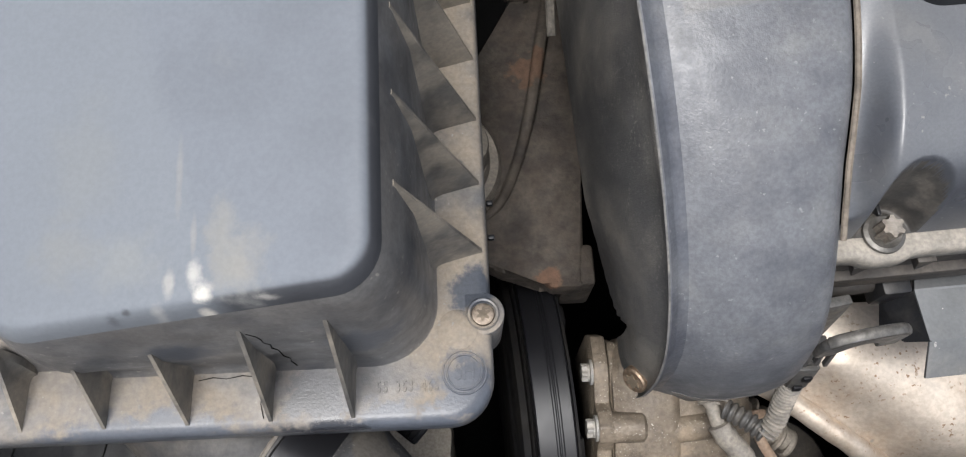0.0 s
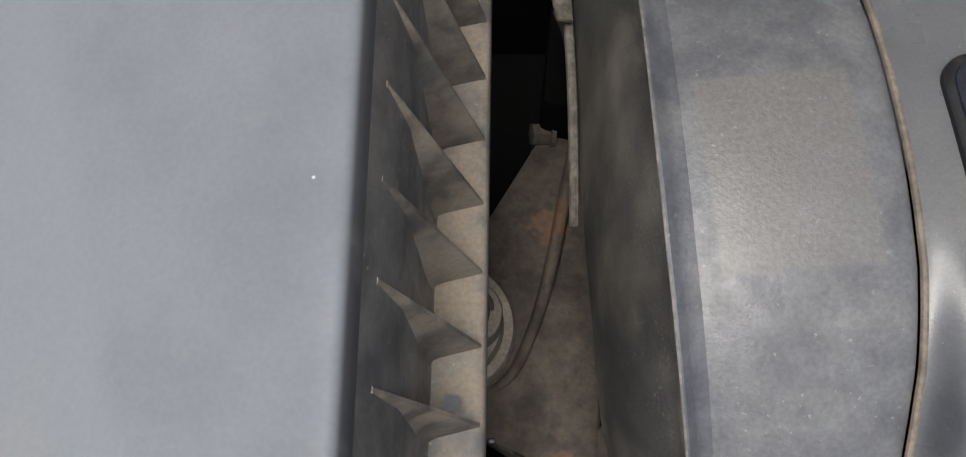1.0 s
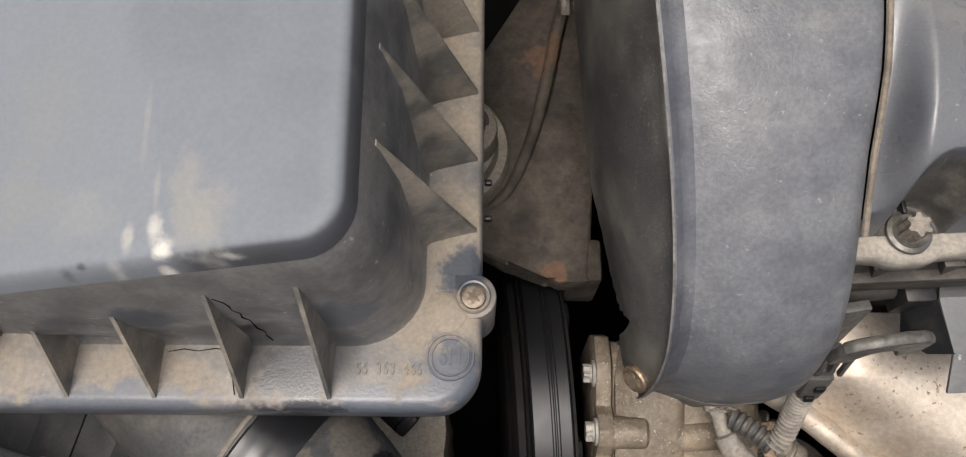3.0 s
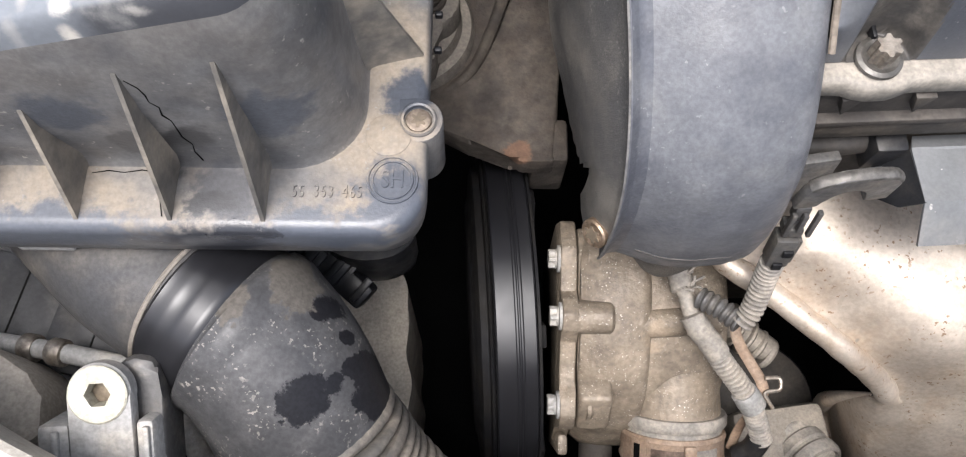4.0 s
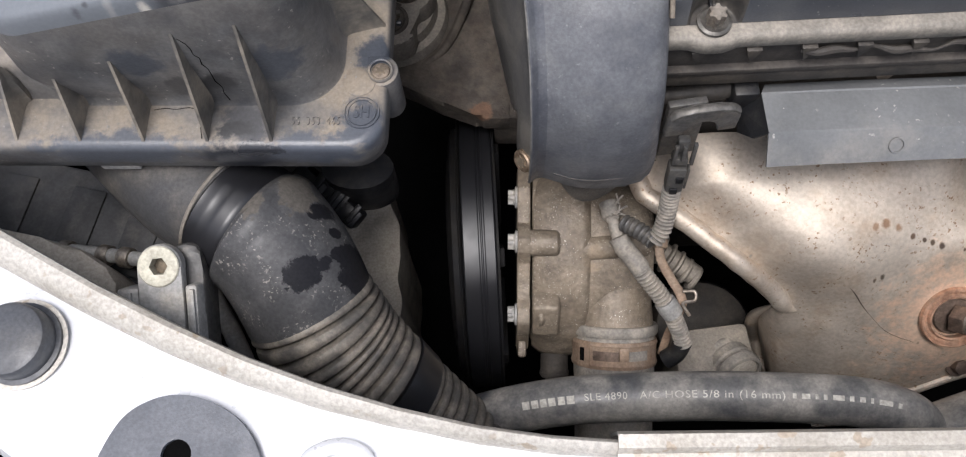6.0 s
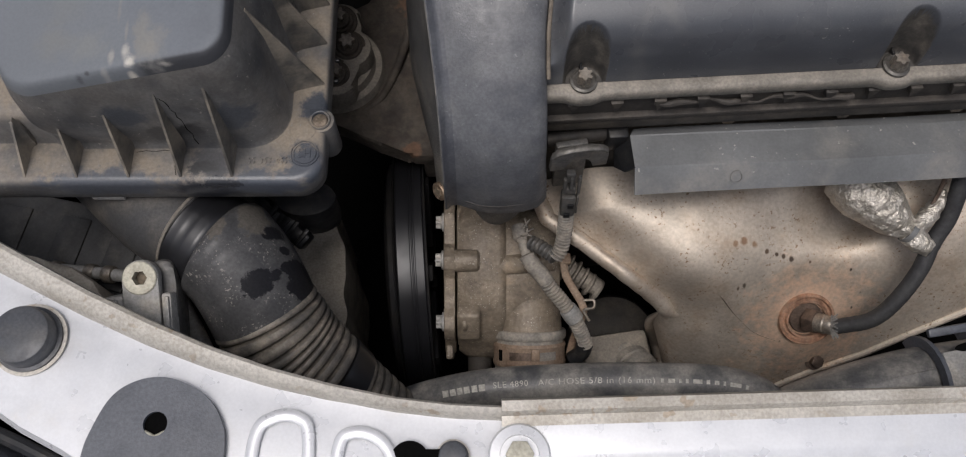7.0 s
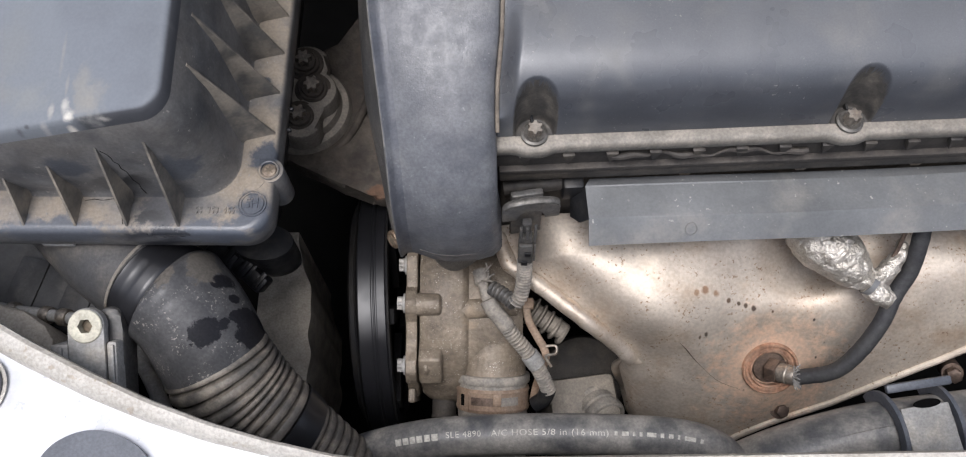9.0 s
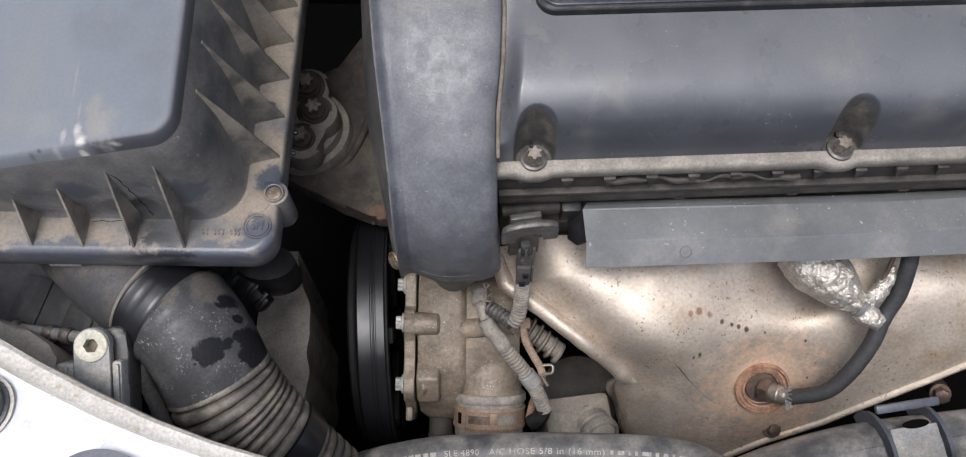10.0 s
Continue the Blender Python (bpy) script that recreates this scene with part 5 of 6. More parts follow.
def shield_z(x, y):
    z = float(np.mean(np.interp(y + np.linspace(-0.014, 0.014, 15), [-0.14, -0.12, -0.10, -0.08, -0.06, -0.045, -0.03, -0.015, 0.0, 0.03], [0.555, 0.580, 0.609, 0.640, 0.668, 0.688, 0.705, 0.716, 0.721, 0.720])))
    z += 0.017 * math.exp(-((x - 0.255) / 0.05) ** 2 - ((y + 0.053) / 0.025) ** 2) * min(1.0, max(0.0, (0.35 - x) / 0.04))
    z -= 0.012 * math.exp(-((x - 0.36) / 0.05) ** 2 - ((y + 0.015) / 0.022) ** 2)
    z -= 0.02 * math.exp(-((x - 0.395) / 0.035) ** 2 - (y / 0.022) ** 2)
    z += 0.0012 * noise.noise((x * 18, y * 18, 0.3)) + 0.0003 * noise.noise((x * 60, y * 60, 2.3))
    # flat boss round the sensor
    flat = math.exp(-(math.hypot(x - 0.361, y + 0.0735) / 0.0285) ** 4)
    z += (0.653 + 0.85 * (y + 0.0735) - z) * flat
    # pressed folds that fan out from the knee of the edge
    r, phi = math.hypot(x - 0.254, y + 0.064), math.degrees(math.atan2(y + 0.064, x - 0.254))
    for a, h in ((-12, 0.0018), (-24, 0.0023), (-37, 0.0017), (-52, 0.0014)):
        z += h * math.exp(-((phi - a) / (1.6 + 0.08 / max(r, 0.008))) ** 2 - ((r - 0.036) / 0.022) ** 2)
    e = max(0.0, x - shield_left(y))
    low = min(1.0, max(0.0, (-0.062 - y) / 0.014))
    w = (1 - low) * math.exp(-(max(e - 0.005, 0.0) / 0.026) ** 2) + low * math.exp(-e / 0.028)
    return z + (edge_z(y) - 0.0028 * (1 - low) - z) * w - 0.02 * max(0, x - 0.47)


def shield_pt(u, v):
    y = 0.03 + (-0.145 - 0.03) * v
    x = shield_left(y) + (0.60 - shield_left(y)) * u
    yb = shield_bottom(x)
    y = 0.03 + (yb - 0.03) * v
    x = shield_left(y) + (0.60 - shield_left(y)) * u
    return V(x, y, shield_z(x, y))


low = curve([(0.2485, -0.0620, 0.634), (0.2515, -0.0580, 0.592), (0.265, -0.0545, 0.540), (0.2745, -0.056, 0.510), (0.279, -0.068, 0.500), (0.284, -0.081, 0.496), (0.302, -0.101, 0.500), (0.33, -0.117, 0.515)], 8)
bm = bm_()
sheet(bm, 150, 120, shield_pt)
bm.verts.ensure_lookup_table()
# the steep skirt goes on from the sheet below the knee of its left edge
rim = [v for v in bm.verts[:120] if v.co.y < -0.0655]
rows = []
for i, v in enumerate(rim):
    k = i / (len(rim) - 1) * (len(low) - 1)
    q = Vector(low[int(k)]).lerp(Vector(low[min(int(k) + 1, len(low) - 1)]), k - int(k))
    c = v.co + V(-0.007, 0.001, -0.0125)
    rows.append([v] + [bm.verts.new(v.co * (1 - f) ** 2 + c * 2 * f * (1 - f) + q * f * f) for f in np.linspace(0.125, 1, 8)])
for a, b in zip(rows, rows[1:]):
    for i in range(8):
        bm.faces.new((a[i], a[i + 1], b[i + 1], b[i]))
part("shield_sheet", bm, M_SHIELD, shield, sharp=80, solid=0.0012)
bm = bm_()
edge = resample([(shield_left(y), y, edge_z(y)) for y in np.linspace(0.02, -0.063, 120)] + [(x, y, shield_z(x, y) - d) for x, y, d in ((0.2530, -0.0648, 0.0015), (0.2580, -0.0660, 0.0025), (0.265, -0.0672, 0.0055))], 0.002)
tube(bm, edge, [0.0066 * (1 + 0.03 * math.sin(i * 0.8)) * min(1.0, 0.12 + (len(edge) - 1 - i) / 10) for i in range(len(edge))], 18)
part("left_bead", bm, M_SHIELD, shield, "rolled edge bead")
bm = bm_()
tube(bm, [V(p[0] - 0.0042 * min(1.0, i / 12), p[1], p[2] + 0.002) for i, p in enumerate(low)], [0.0006 + 0.0056 * min(1.0, i / 16) for i in range(len(low))], 14)
part("skirt_bead", bm, M_SHIELD, shield, "rolled edge of the skirt")
bm = bm_()
edge = [shield_pt(u, 1.0) + V(0, -0.001, -0.001) for u in np.linspace(0, 1, 70)]
tube(bm, edge, 0.003, 10)
part("lower_bead", bm, M_SHIELD, shield)
bm = bm_()
ln = curve([(0.2862, -0.0603), (0.2928, -0.0638), (0.3012, -0.0689), (0.312, -0.0748), (0.324, -0.0808), (0.3415, -0.0872)], 4)
tube(bm, [V(x, y, shield_z(x, y) + 0.0001) for x, y in ln], list(np.interp(np.linspace(0, 5, len(ln)), [0, 1, 2, 3, 4, 5], [0.0001, 0.0005, 0.0003, 0.0001, 0.00022, 0.0001])), 6)
part("crease", bm, M_SENSOR, shield, "dark jagged crease")
bm = bm_()
m = turn_to((0.1, -0.45, 0.9), (0.379, -0.099, shield_z(0.379, -0.099) - 0.001))
hexagon(bm, 0.0055, 0.0, 0.007, m)
lathe(bm, [(0.008, -0.001), (0.008, 0.0008), (0.0002, 0.0008)], m, 20)
part("shield_bolt", bm, M_SENSOR, shield, "dark rusty bolt")

t = thing("oxygen_sensor", (0.361, -0.074, 0.63), "rusty oxygen sensor screwed through the shield", "sensor")
ax = Vector((0.61, -0.44, 0.66)).normalized()
c = V(0.361, -0.0735, 0.6535)
m0 = turn_to((-0.05, -0.62, 0.78), c)
bm = bm_()
ring(bm, [(0.0145, -0.001), (0.0215, -0.001), (0.0222, 0.0016), (0.0213, 0.0040), (0.0200, 0.0042), (0.0188, 0.0014), (0.0172, 0.0012), (0.0158, 0.0034), (0.0145, 0.003)], m0, 40)
part("rust_collar", bm, M_RUST, t, "rust-orange collar")
c = V(0.3590, -0.0735, 0.6535)
m = turn_to(ax, c)
bm = bm_()
lathe(bm, [(0.0132, -0.004), (0.0132, 0.0015), (0.0122, 0.0028), (0.0002, 0.003)], m0 @ Matrix.Translation((-0.001, 0.001, 0)), 28)
part("bung", bm, M_SENSOR, t)
bm = bm_()
hexagon(bm, 0.0102, 0.003, 0.012, m)
part("hex", bm, M_SENSOR, t)
bm = bm_()
lathe(bm, [(0.0078, 0.012), (0.0078, 0.019), (0.007, 0.02), (0.0072, 0.024), (0.006, 0.026), (0.0002, 0.026)], m, 28)
part("sleeve", bm, M_BOLT, t, "grey steel sleeve")
tip = c + ax * 0.026
bm = bm_()
for k in range(54):
    a = 2 * math.pi * k / 54
    r = turn_to((0.9, -0.1, 0.4), tip)
    p0 = r @ V(0.004 * math.cos(a), 0.004 * math.sin(a), -0.003)
    q = 0.0088 + 0.0012 * math.sin(k * 2.3)
    p1 = r @ V(q * math.cos(a + 0.15), q * math.sin(a + 0.15), 0.001 + 0.0022 * math.sin(k * 1.7))
    tube(bm, [p0, (p0 + p1) / 2 + V(0, 0, 0.0008), p1], 0.0004, 4)
part("frayed_braid", bm, M_LIGHTPL, t, "frayed pale braid")
bm = bm_()
ln = resample(curve([tuple(tip + V(0.002, 0, 0.0)), (0.397, -0.084, 0.688), (0.411, -0.073, 0.703), (0.424, -0.055, 0.718), (0.433, -0.036, 0.728), (0.441, -0.022, 0.740), (0.443, -0.006, 0.757), (0.446, 0.010, 0.765)], 8), 0.003)
tube(bm, ln, [0.0060 + 0.0004 * noise.noise((i * 0.7, 1, 1)) for i in range(len(ln))], 18)
part("cable_sleeve", bm, M_CABLE, t, "black braided cable sleeve")

t = thing("foil_wrap", (0.39, -0.02, 0.70), "crumpled silver foil wrap tied with cable tie", "foil")
bm = bm_()
ln = resample(curve([(0.362, 0.012, 0.738, 0.012), (0.374, 0.002, 0.742, 0.0195), (0.388, -0.009, 0.742, 0.0195), (0.401, -0.021, 0.738, 0.0145), (0.412, -0.030, 0.735, 0.007)], 10), 0.0014)
tube(bm, ln, [p[3] for p in ln], 40)
for v in bm.verts:
    d = noise.noise(v.co * 130) * 0.0028 + abs(noise.noise(v.co * 330)) * 0.0018
    v.co += Vector((0.3, -0.5, 0.8)).normalized() * d + Vector(noise.noise_vector(v.co * 300)) * 0.0008
part("foil_body", bm, M_FOIL, t, sharp=18)
bm = bm_()
ln = resample(curve([(0.410, -0.031, 0.735, 0.0065), (0.418, -0.037, 0.733, 0.0085), (0.427, -0.042, 0.730, 0.006)], 8), 0.0012)
tube(bm, ln, [p[3] for p in ln], 30)
for v in bm.verts:
    v.co += Vector(noise.noise_vector(v.co * 260)) * 0.0016
part("foil_end", bm, M_FOIL, t, sharp=18)
bm = bm_()
ln = resample(curve([(0.414, -0.030, 0.739, 0.005), (0.424, -0.022, 0.742, 0.0065), (0.432, -0.012, 0.746, 0.005), (0.434, -0.004, 0.752, 0.0035)], 8), 0.0012)
tube(bm, ln, [p[3] for p in ln], 24)
for v in bm.verts:
    v.co += Vector(noise.noise_vector(v.co * 260)) * 0.0014
part("foil_neck", bm, M_FOIL, t, sharp=18)
bm = bm_()
m = turn_to((0.8, -0.5, -0.2), (0.4125, -0.031, 0.7355))
ring(bm, [(0.0072, -0.002), (0.0088, -0.002), (0.0088, 0.002), (0.0072, 0.002)], m, 24)
part("cable_tie", bm, M_PLATE, t, "grey cable tie")
bm = bm_()
tube(bm, curve([(0.416, -0.026, 0.742), (0.426, -0.016, 0.746), (0.430, -0.004, 0.76), (0.430, 0.006, 0.775)], 6), 0.0016, 8)
part("thin_wire", bm, M_SENSOR, t)

# ---- belt pulley ----
t = thing("belt_pulley", (0.046, 0.005, 0.49), "black drive belt running over a steel pulley", "pulley")
MX = turn_to((1, 0.06, 0), (0, -0.0058, 0.5716))
R = 0.1062
bm = bm_()
prof = [(R - 0.004, 0.0318), (R, 0.0318)]
for z0, z1 in ((0.0320, 0.0432), (0.0440, 0.0458), (0.0466, 0.0542)):
    prof += [(R + 0.0003, z0), (R + 0.0009, z0 + 0.0007), (R + 0.0009, z1 - 0.0007), (R + 0.0003, z1)]
prof += [(R, 0.0545), (R - 0.004, 0.0545)]
ring(bm, prof, MX, 128)
part("belt", bm, M_BELT, t, "smooth black belt with a raised centre line", sharp=25)
bm = bm_()
ring(bm, [(R - 0.012, 0.0282), (R - 0.001, 0.0290), (R + 0.0004, 0.0302), (R - 0.001, 0.0312), (R - 0.005, 0.0316), (R - 0.005, 0.0548), (R + 0.0012, 0.0548), (R + 0.0012, 0.0564), (R - 0.012, 0.0566)], MX, 128)
part("rim", bm, M_PULLEY, t)
bm = bm_()
lathe(bm, [(0.03, 0.0195), (0.070, 0.0198), (0.0745, 0.0203), (0.0765, 0.0212), (0.080, 0.0218), (0.092, 0.0228), (0.0965, 0.0245), (0.0975, 0.0285), (R - 0.010, 0.0335), (R - 0.011, 0.048), (0.03, 0.05), (0.0005, 0.05)], MX, 80)
part("damper", bm, M_PULLEY, t, "stepped black steel damper")
for k in range(7):
    bm = bm_()
    m = MX @ pose(0, 0, 0, 0, 0, 51.43 * k + 8)
    box(bm, (0.068, 0.013, 0.007), m @ pose(0.064, 0, 0.0565), 0.0012)
    part("spoke", bm, M_PULLEY, t)

# ---- coolant pump ----
pump = thing("coolant_pump", (0.12, -0.04, 0.55), "dust-caked cast aluminium coolant pump housing", "pump")
bm = bm_()
# flange plate across the pulley axis
out = [(0.036, 0.64), (0.030, 0.662), (0.012, 0.668), (0.002, 0.664), (-0.010, 0.657), (-0.016, 0.6655), (-0.026, 0.6695), (-0.034, 0.663), (-0.037, 0.650), (-0.05, 0.642), (-0.060, 0.640), (-0.068, 0.6435), (-0.078, 0.640), (-0.083, 0.628), (-0.078, 0.610), (-0.086, 0.59), (-0.078, 0.56), (0.03, 0.55)]
prism(bm, out, 0.0705, 0.0795, Matrix(((0, 0, 1, 0), (1, 0, 0, 0), (0, 1, 0, 0), (0, 0, 0, 1))), 0.0015)
part("flange", bm, M_CAST, pump)
bm = bm_()
prism(bm, [(y * 0.92 + 0.0, 0.6 + (z - 0.6) * 0.9) for y, z in out], 0.081, 0.0865, Matrix(((0, 0, 1, 0), (1, 0, 0, 0), (0, 1, 0, 0), (0, 0, 0, 1))), 0.0015)
part("rear_flange", bm, M_CAST, pump)
bm = bm_()
rings = []
for x, k in ((0.082, 0.9), (0.088, 0.97), (0.098, 1.0), (0.115, 1.0), (0.1185, 0.985), (0.1215, 0.90), (0.150, 0.89), (0.160, 0.87), (0.166, 0.79)):
    base = [(0.035, 0.60), (0.034, 0.64), (0.024, 0.662), (0.004, 0.668), (-0.018, 0.664), (-0.042, 0.653), (-0.062, 0.638), (-0.076, 0.618), (-0.082, 0.598), (-0.08, 0.57), (0.02, 0.56)]
    ln = curve(base + base[:1], 4)[:-1]
    rings.append([V(x, -0.02 + (p[0] + 0.02) * k, 0.60 + (p[1] - 0.60) * k) for p in ln])
loft(bm, rings)
part("housing", bm, M_CAST, pump, sharp=50)
for (y, z), x0, x1, r in (((-0.025, 0.6585), 0.079, 0.0995, 0.0092), ((-0.069, 0.635), 0.086, 0.090, 0.009), ((0.008, 0.658), 0.086, 0.092, 0.007)):
    bm = bm_()
    lathe(bm, [(r, 0.0), (r, x1 - x0 - 0.002), (r - 0.002, x1 - x0), (0.0002, x1 - x0)], turn_to((1, 0, 0), (x0, y, z)), 24)
    part("boss", bm, M_CAST, pump)
bm = bm_()
box(bm, (0.019, 0.027, 0.03), pose(0.0905, -0.064, 0.629, -28, 0, 0), 0.003, 3)
part("corner_boss", bm, M_CAST, pump)
bm = bm_()
tube(bm, [V(0.112, -0.027, 0.651), V(0.142, -0.025, 0.652), V(0.16, -0.023, 0.65)], 0.0085, 20)
part("cast_neck", bm, M_CAST, pump)
for y, z in ((-0.025, 0.6605), (-0.070, 0.636), (0.0085, 0.6585)):
    bm = bm_()
    m = turn_to((-1, 0, 0), (0.0705, y, z))
    lathe(bm, [(0.0078, 0.0), (0.0078, 0.0015), (0.0055, 0.002), (0.0055, 0.003)], m, 22)
    star(bm, 0.0056, 0.0042, 0.002, 0.0065, m)
    part("flange_bolt", bm, M_LIGHTPL, pump, "dusty star-headed bolt")
ax = Vector((0.0, -0.93, -0.37)).normalized()
m = turn_to(ax, (0.142, -0.062, 0.607))
bm = bm_()
lathe(bm, [(0.025, -0.03), (0.0275, 0.0), (0.0285, 0.014), (0.0285, 0.022), (0.0275, 0.024)], m, 40)
part("outlet_neck", bm, M_CAST, pump)
bm = bm_()
ring(bm, [(0.027, 0.0065), (0.0305, 0.0065), (0.0315, 0.008), (0.0315, 0.0125), (0.0305, 0.014), (0.027, 0.014)], m, 44)
part("neck_flange", bm, M_CONDUIT, pump, "grey dusty rim of the neck")

m = m @ Matrix.Translation((0, 0, -0.0085))
t = thing("coolant_hose", (0.142, -0.1, 0.58), "dusty coolant hose held by a rusty clamp", "hose")
bm = bm_()
lathe(bm, [(0.0265, 0.018), (0.0285, 0.022), (0.0295, 0.028), (0.0293, 0.05), (0.0285, 0.06), (0.028, 0.12), (0.0002, 0.12)], m, 40)
part("hose", bm, M_CONDUIT, t)
bm = bm_()
ring(bm, [(0.0288, 0.0255), (0.0304, 0.0255), (0.0312, 0.028), (0.0304, 0.030), (0.0304, 0.040), (0.0312, 0.042), (0.0304, 0.0445), (0.0288, 0.0445)], m, 48)
b = part("clamp", bm, M_CLAMP, t, "rusty brown hose clamp")
bm = bm_()
box(bm, (0.007, 0.010, 0.004), m @ pose(0.003, 0.0312, 0.033, 90, 0, 0), 0.001)
part("clamp_lug", bm, M_CLAMP, b)


def arc_strip(a0, a1, z0, z1, r):
    """A strip lying on the clamp's drum, between two angles and two heights."""
    bm = bm_()
    sheet(bm, 10, 2, lambda u, v: m @ V(r * math.sin(radians(a0 + (a1 - a0) * u)), r * math.cos(radians(a0 + (a1 - a0) * u)), z0 + (z1 - z0) * v))
    return bm


# end_window is a near-black strip for the shade in the cut-out
for a0, a1, z0, z1, r, mt, nm in ((-36, 1, 0.0315, 0.0382, 0.0307, M_SENSOR, "band_slot"), (10, 42, 0.0315, 0.0382, 0.0307, M_CONDUIT, "band_slot"), (-60, -40, 0.0268, 0.0432, 0.0316, M_CLAMP, "clamp_end"), (-55, -48, 0.0300, 0.0392, 0.0324, M_DARK, "end_window")):
    part(nm, arc_strip(a0, a1, z0, z1, r), mt, b, solid=0.0006)

t = thing("lower_pipe_fitting", (0.09, -0.09, 0.52), "dusty metal fitting under the pump flange", "fitting")
bm = bm_()
m = turn_to((0.0, -0.86, -0.4), (0.1, -0.078, 0.575))
lathe(bm, [(0.0105, -0.03), (0.0105, 0.021), (0.0112, 0.0215), (0.0112, 0.024), (0.0098, 0.026), (0.0062, 0.027), (0.0062, 0.036), (0.0002, 0.036)], m, 28)
part("fitting", bm, M_DUSTY, t)
bm = bm_()
corrugated(bm, [tuple(m @ V(0.004, 0, 0.034)), tuple(m @ V(0.001, 0, 0.043)), tuple(m @ V(-0.006, 0, 0.05)), tuple(m @ V(-0.018, 0, 0.054)), tuple(m @ V(-0.032, 0, 0.05))], 0.0026, 0.0042, 0.0032)
part("small_conduit", bm, M_MOUNT, t, "thin ribbed conduit")
bm = bm_()
box(bm, (0.006, 0.012, 0.08), pose(0.0745, -0.082, 0.575, 12, 0, 0), 0.002)
part("strap", bm, M_CAST, t)

# ---- sensor plug, conduit ----
t = thing("lifting_eye", (0.16, 0.004, 0.76), "grey steel lifting eye arched over the plug", "lifting eye")
EYE_M = pose(0.1625, -0.0105, 0.830, 88, 0, 8)
bm = bm_()
prism(bm, [(-0.0188, -0.021), (-0.0186, -0.008), (-0.0172, -0.003), (-0.013, 0.0004), (-0.007, 0.0017), (0.0, 0.002), (0.007, 0.0017), (0.013, 0.0004), (0.0172, -0.003), (0.0186, -0.008), (0.0188, -0.021), (0.0092, -0.021)]
      + [(0.0088 * math.cos(a), -0.0165 + 0.0088 * math.sin(a)) for a in np.linspace(0.0, math.pi, 16)] + [(-0.0092, -0.021)], -0.0023, 0.0023, EYE_M, 0.0008)
part("eye_plate", bm, M_EYE, t)
bm = bm_()
tube(bm, [EYE_M @ V(*p) for p in curve([(-0.0172, -0.0045, 0.0), (-0.0125, -0.0006, 0.0), (0.0, 0.0012, 0.0), (0.0125, -0.0006, 0.0), (0.0172, -0.0045, 0.0)], 6)], 0.0026, 10, flat=0.6)
part("eye_rim", bm, M_WASHER, t, "worn rounded rim")
bm = bm_()
box(bm, (0.022, 0.005, 0.05), pose(0.162, 0.008, 0.772, -8, 0, 9), 0.001)
part("eye_stem", bm, M_EYE, t)
bm = bm_()
tube(bm, [V(0.146, 0.020, 0.786), V(0.17, 0.022, 0.788), V(0.192, 0.024, 0.79)], 0.0058, 12)
part("cross_tube", bm, M_HEAD, t)

t = thing("sensor_plug", (0.163, -0.01, 0.70), "dusty black sensor plug with locking tabs", "connector")
axp = Vector((0.01, -0.27, -0.96)).normalized()
for k, (w, d, l, mt) in enumerate(((0.007, 0.006, 0.010, M_PLUG), (0.009, 0.0085, 0.006, M_PLUG), (0.0105, 0.0095, 0.021, M_PLUG))):
    c = V(0.1625, -0.0030, 0.7735) + axp * (0.0, 0.0125, 0.029)[k]
    bm = bm_()
    box(bm, (w, d, l), turn_to(axp, c) @ pose(0, 0, 0, 0, 0, 4), 0.0014)
    part("plug_body", bm, mt, t)
for dx, dz, l in ((-0.0045, 0.0, 0.016), (0.0, 0.003, 0.012), (0.0055, 0.002, 0.018)):
    bm = bm_()
    box(bm, (0.0022, 0.0028, l), pose(0.1629 + dx, -0.0085, 0.7695 + dz, -15, 0, 0), 0.0005)
    part("tab", bm, M_PLUG, t)
for dz in (0.0, 0.010):
    bm = bm_()
    box(bm, (0.0045, 0.0016, 0.0045), pose(0.1622 + 0.002 * (dz > 0), -0.0185 + 0.28 * dz, 0.7395 + dz, -15, 0, 0), 0.0004)
    part("latch", bm, M_BLACK, t)
bm = bm_()
box(bm, (0.0016, 0.005, 0.018), pose(0.1692, -0.0112, 0.745, -15, 0, 0), 0.0004)
part("side_rib", bm, M_PLUG, t)

t = thing("wiring_conduit", (0.16, -0.04, 0.64), "dusty grey corrugated wiring conduit", "conduit")
bm = bm_()
corrugated(bm, [(0.1631, -0.0140, 0.733), (0.1634, -0.0178, 0.722), (0.1630, -0.0238, 0.711), (0.1612, -0.0310, 0.702), (0.1570, -0.0362, 0.6965)], 0.0034, 0.0060, 0.0030)
part("upper_conduit", bm, M_CONDUIT, t, sharp=20)
bm = bm_()
corrugated(bm, [(0.157, -0.0358, 0.6965), (0.1530, -0.0318, 0.695), (0.1475, -0.0268, 0.693), (0.1400, -0.0210, 0.689)], 0.0046, 0.0060, 0.0036)
part("dark_bend", bm, M_PLUG, t, "dark corrugated bend")
bm = bm_()
ln = resample(curve([(0.131, -0.005, 0.684), (0.132, -0.011, 0.684), (0.134, -0.020, 0.684), (0.1365, -0.028, 0.682), (0.1405, -0.035, 0.680), (0.146, -0.041, 0.677), (0.152, -0.047, 0.672)], 8), 0.001)
tube(bm, ln, [(0.0042 if 10 < i < 24 else 0.0066) + 0.0009 * noise.noise((i * 0.4, 3, 0)) for i in range(len(ln))], 18)
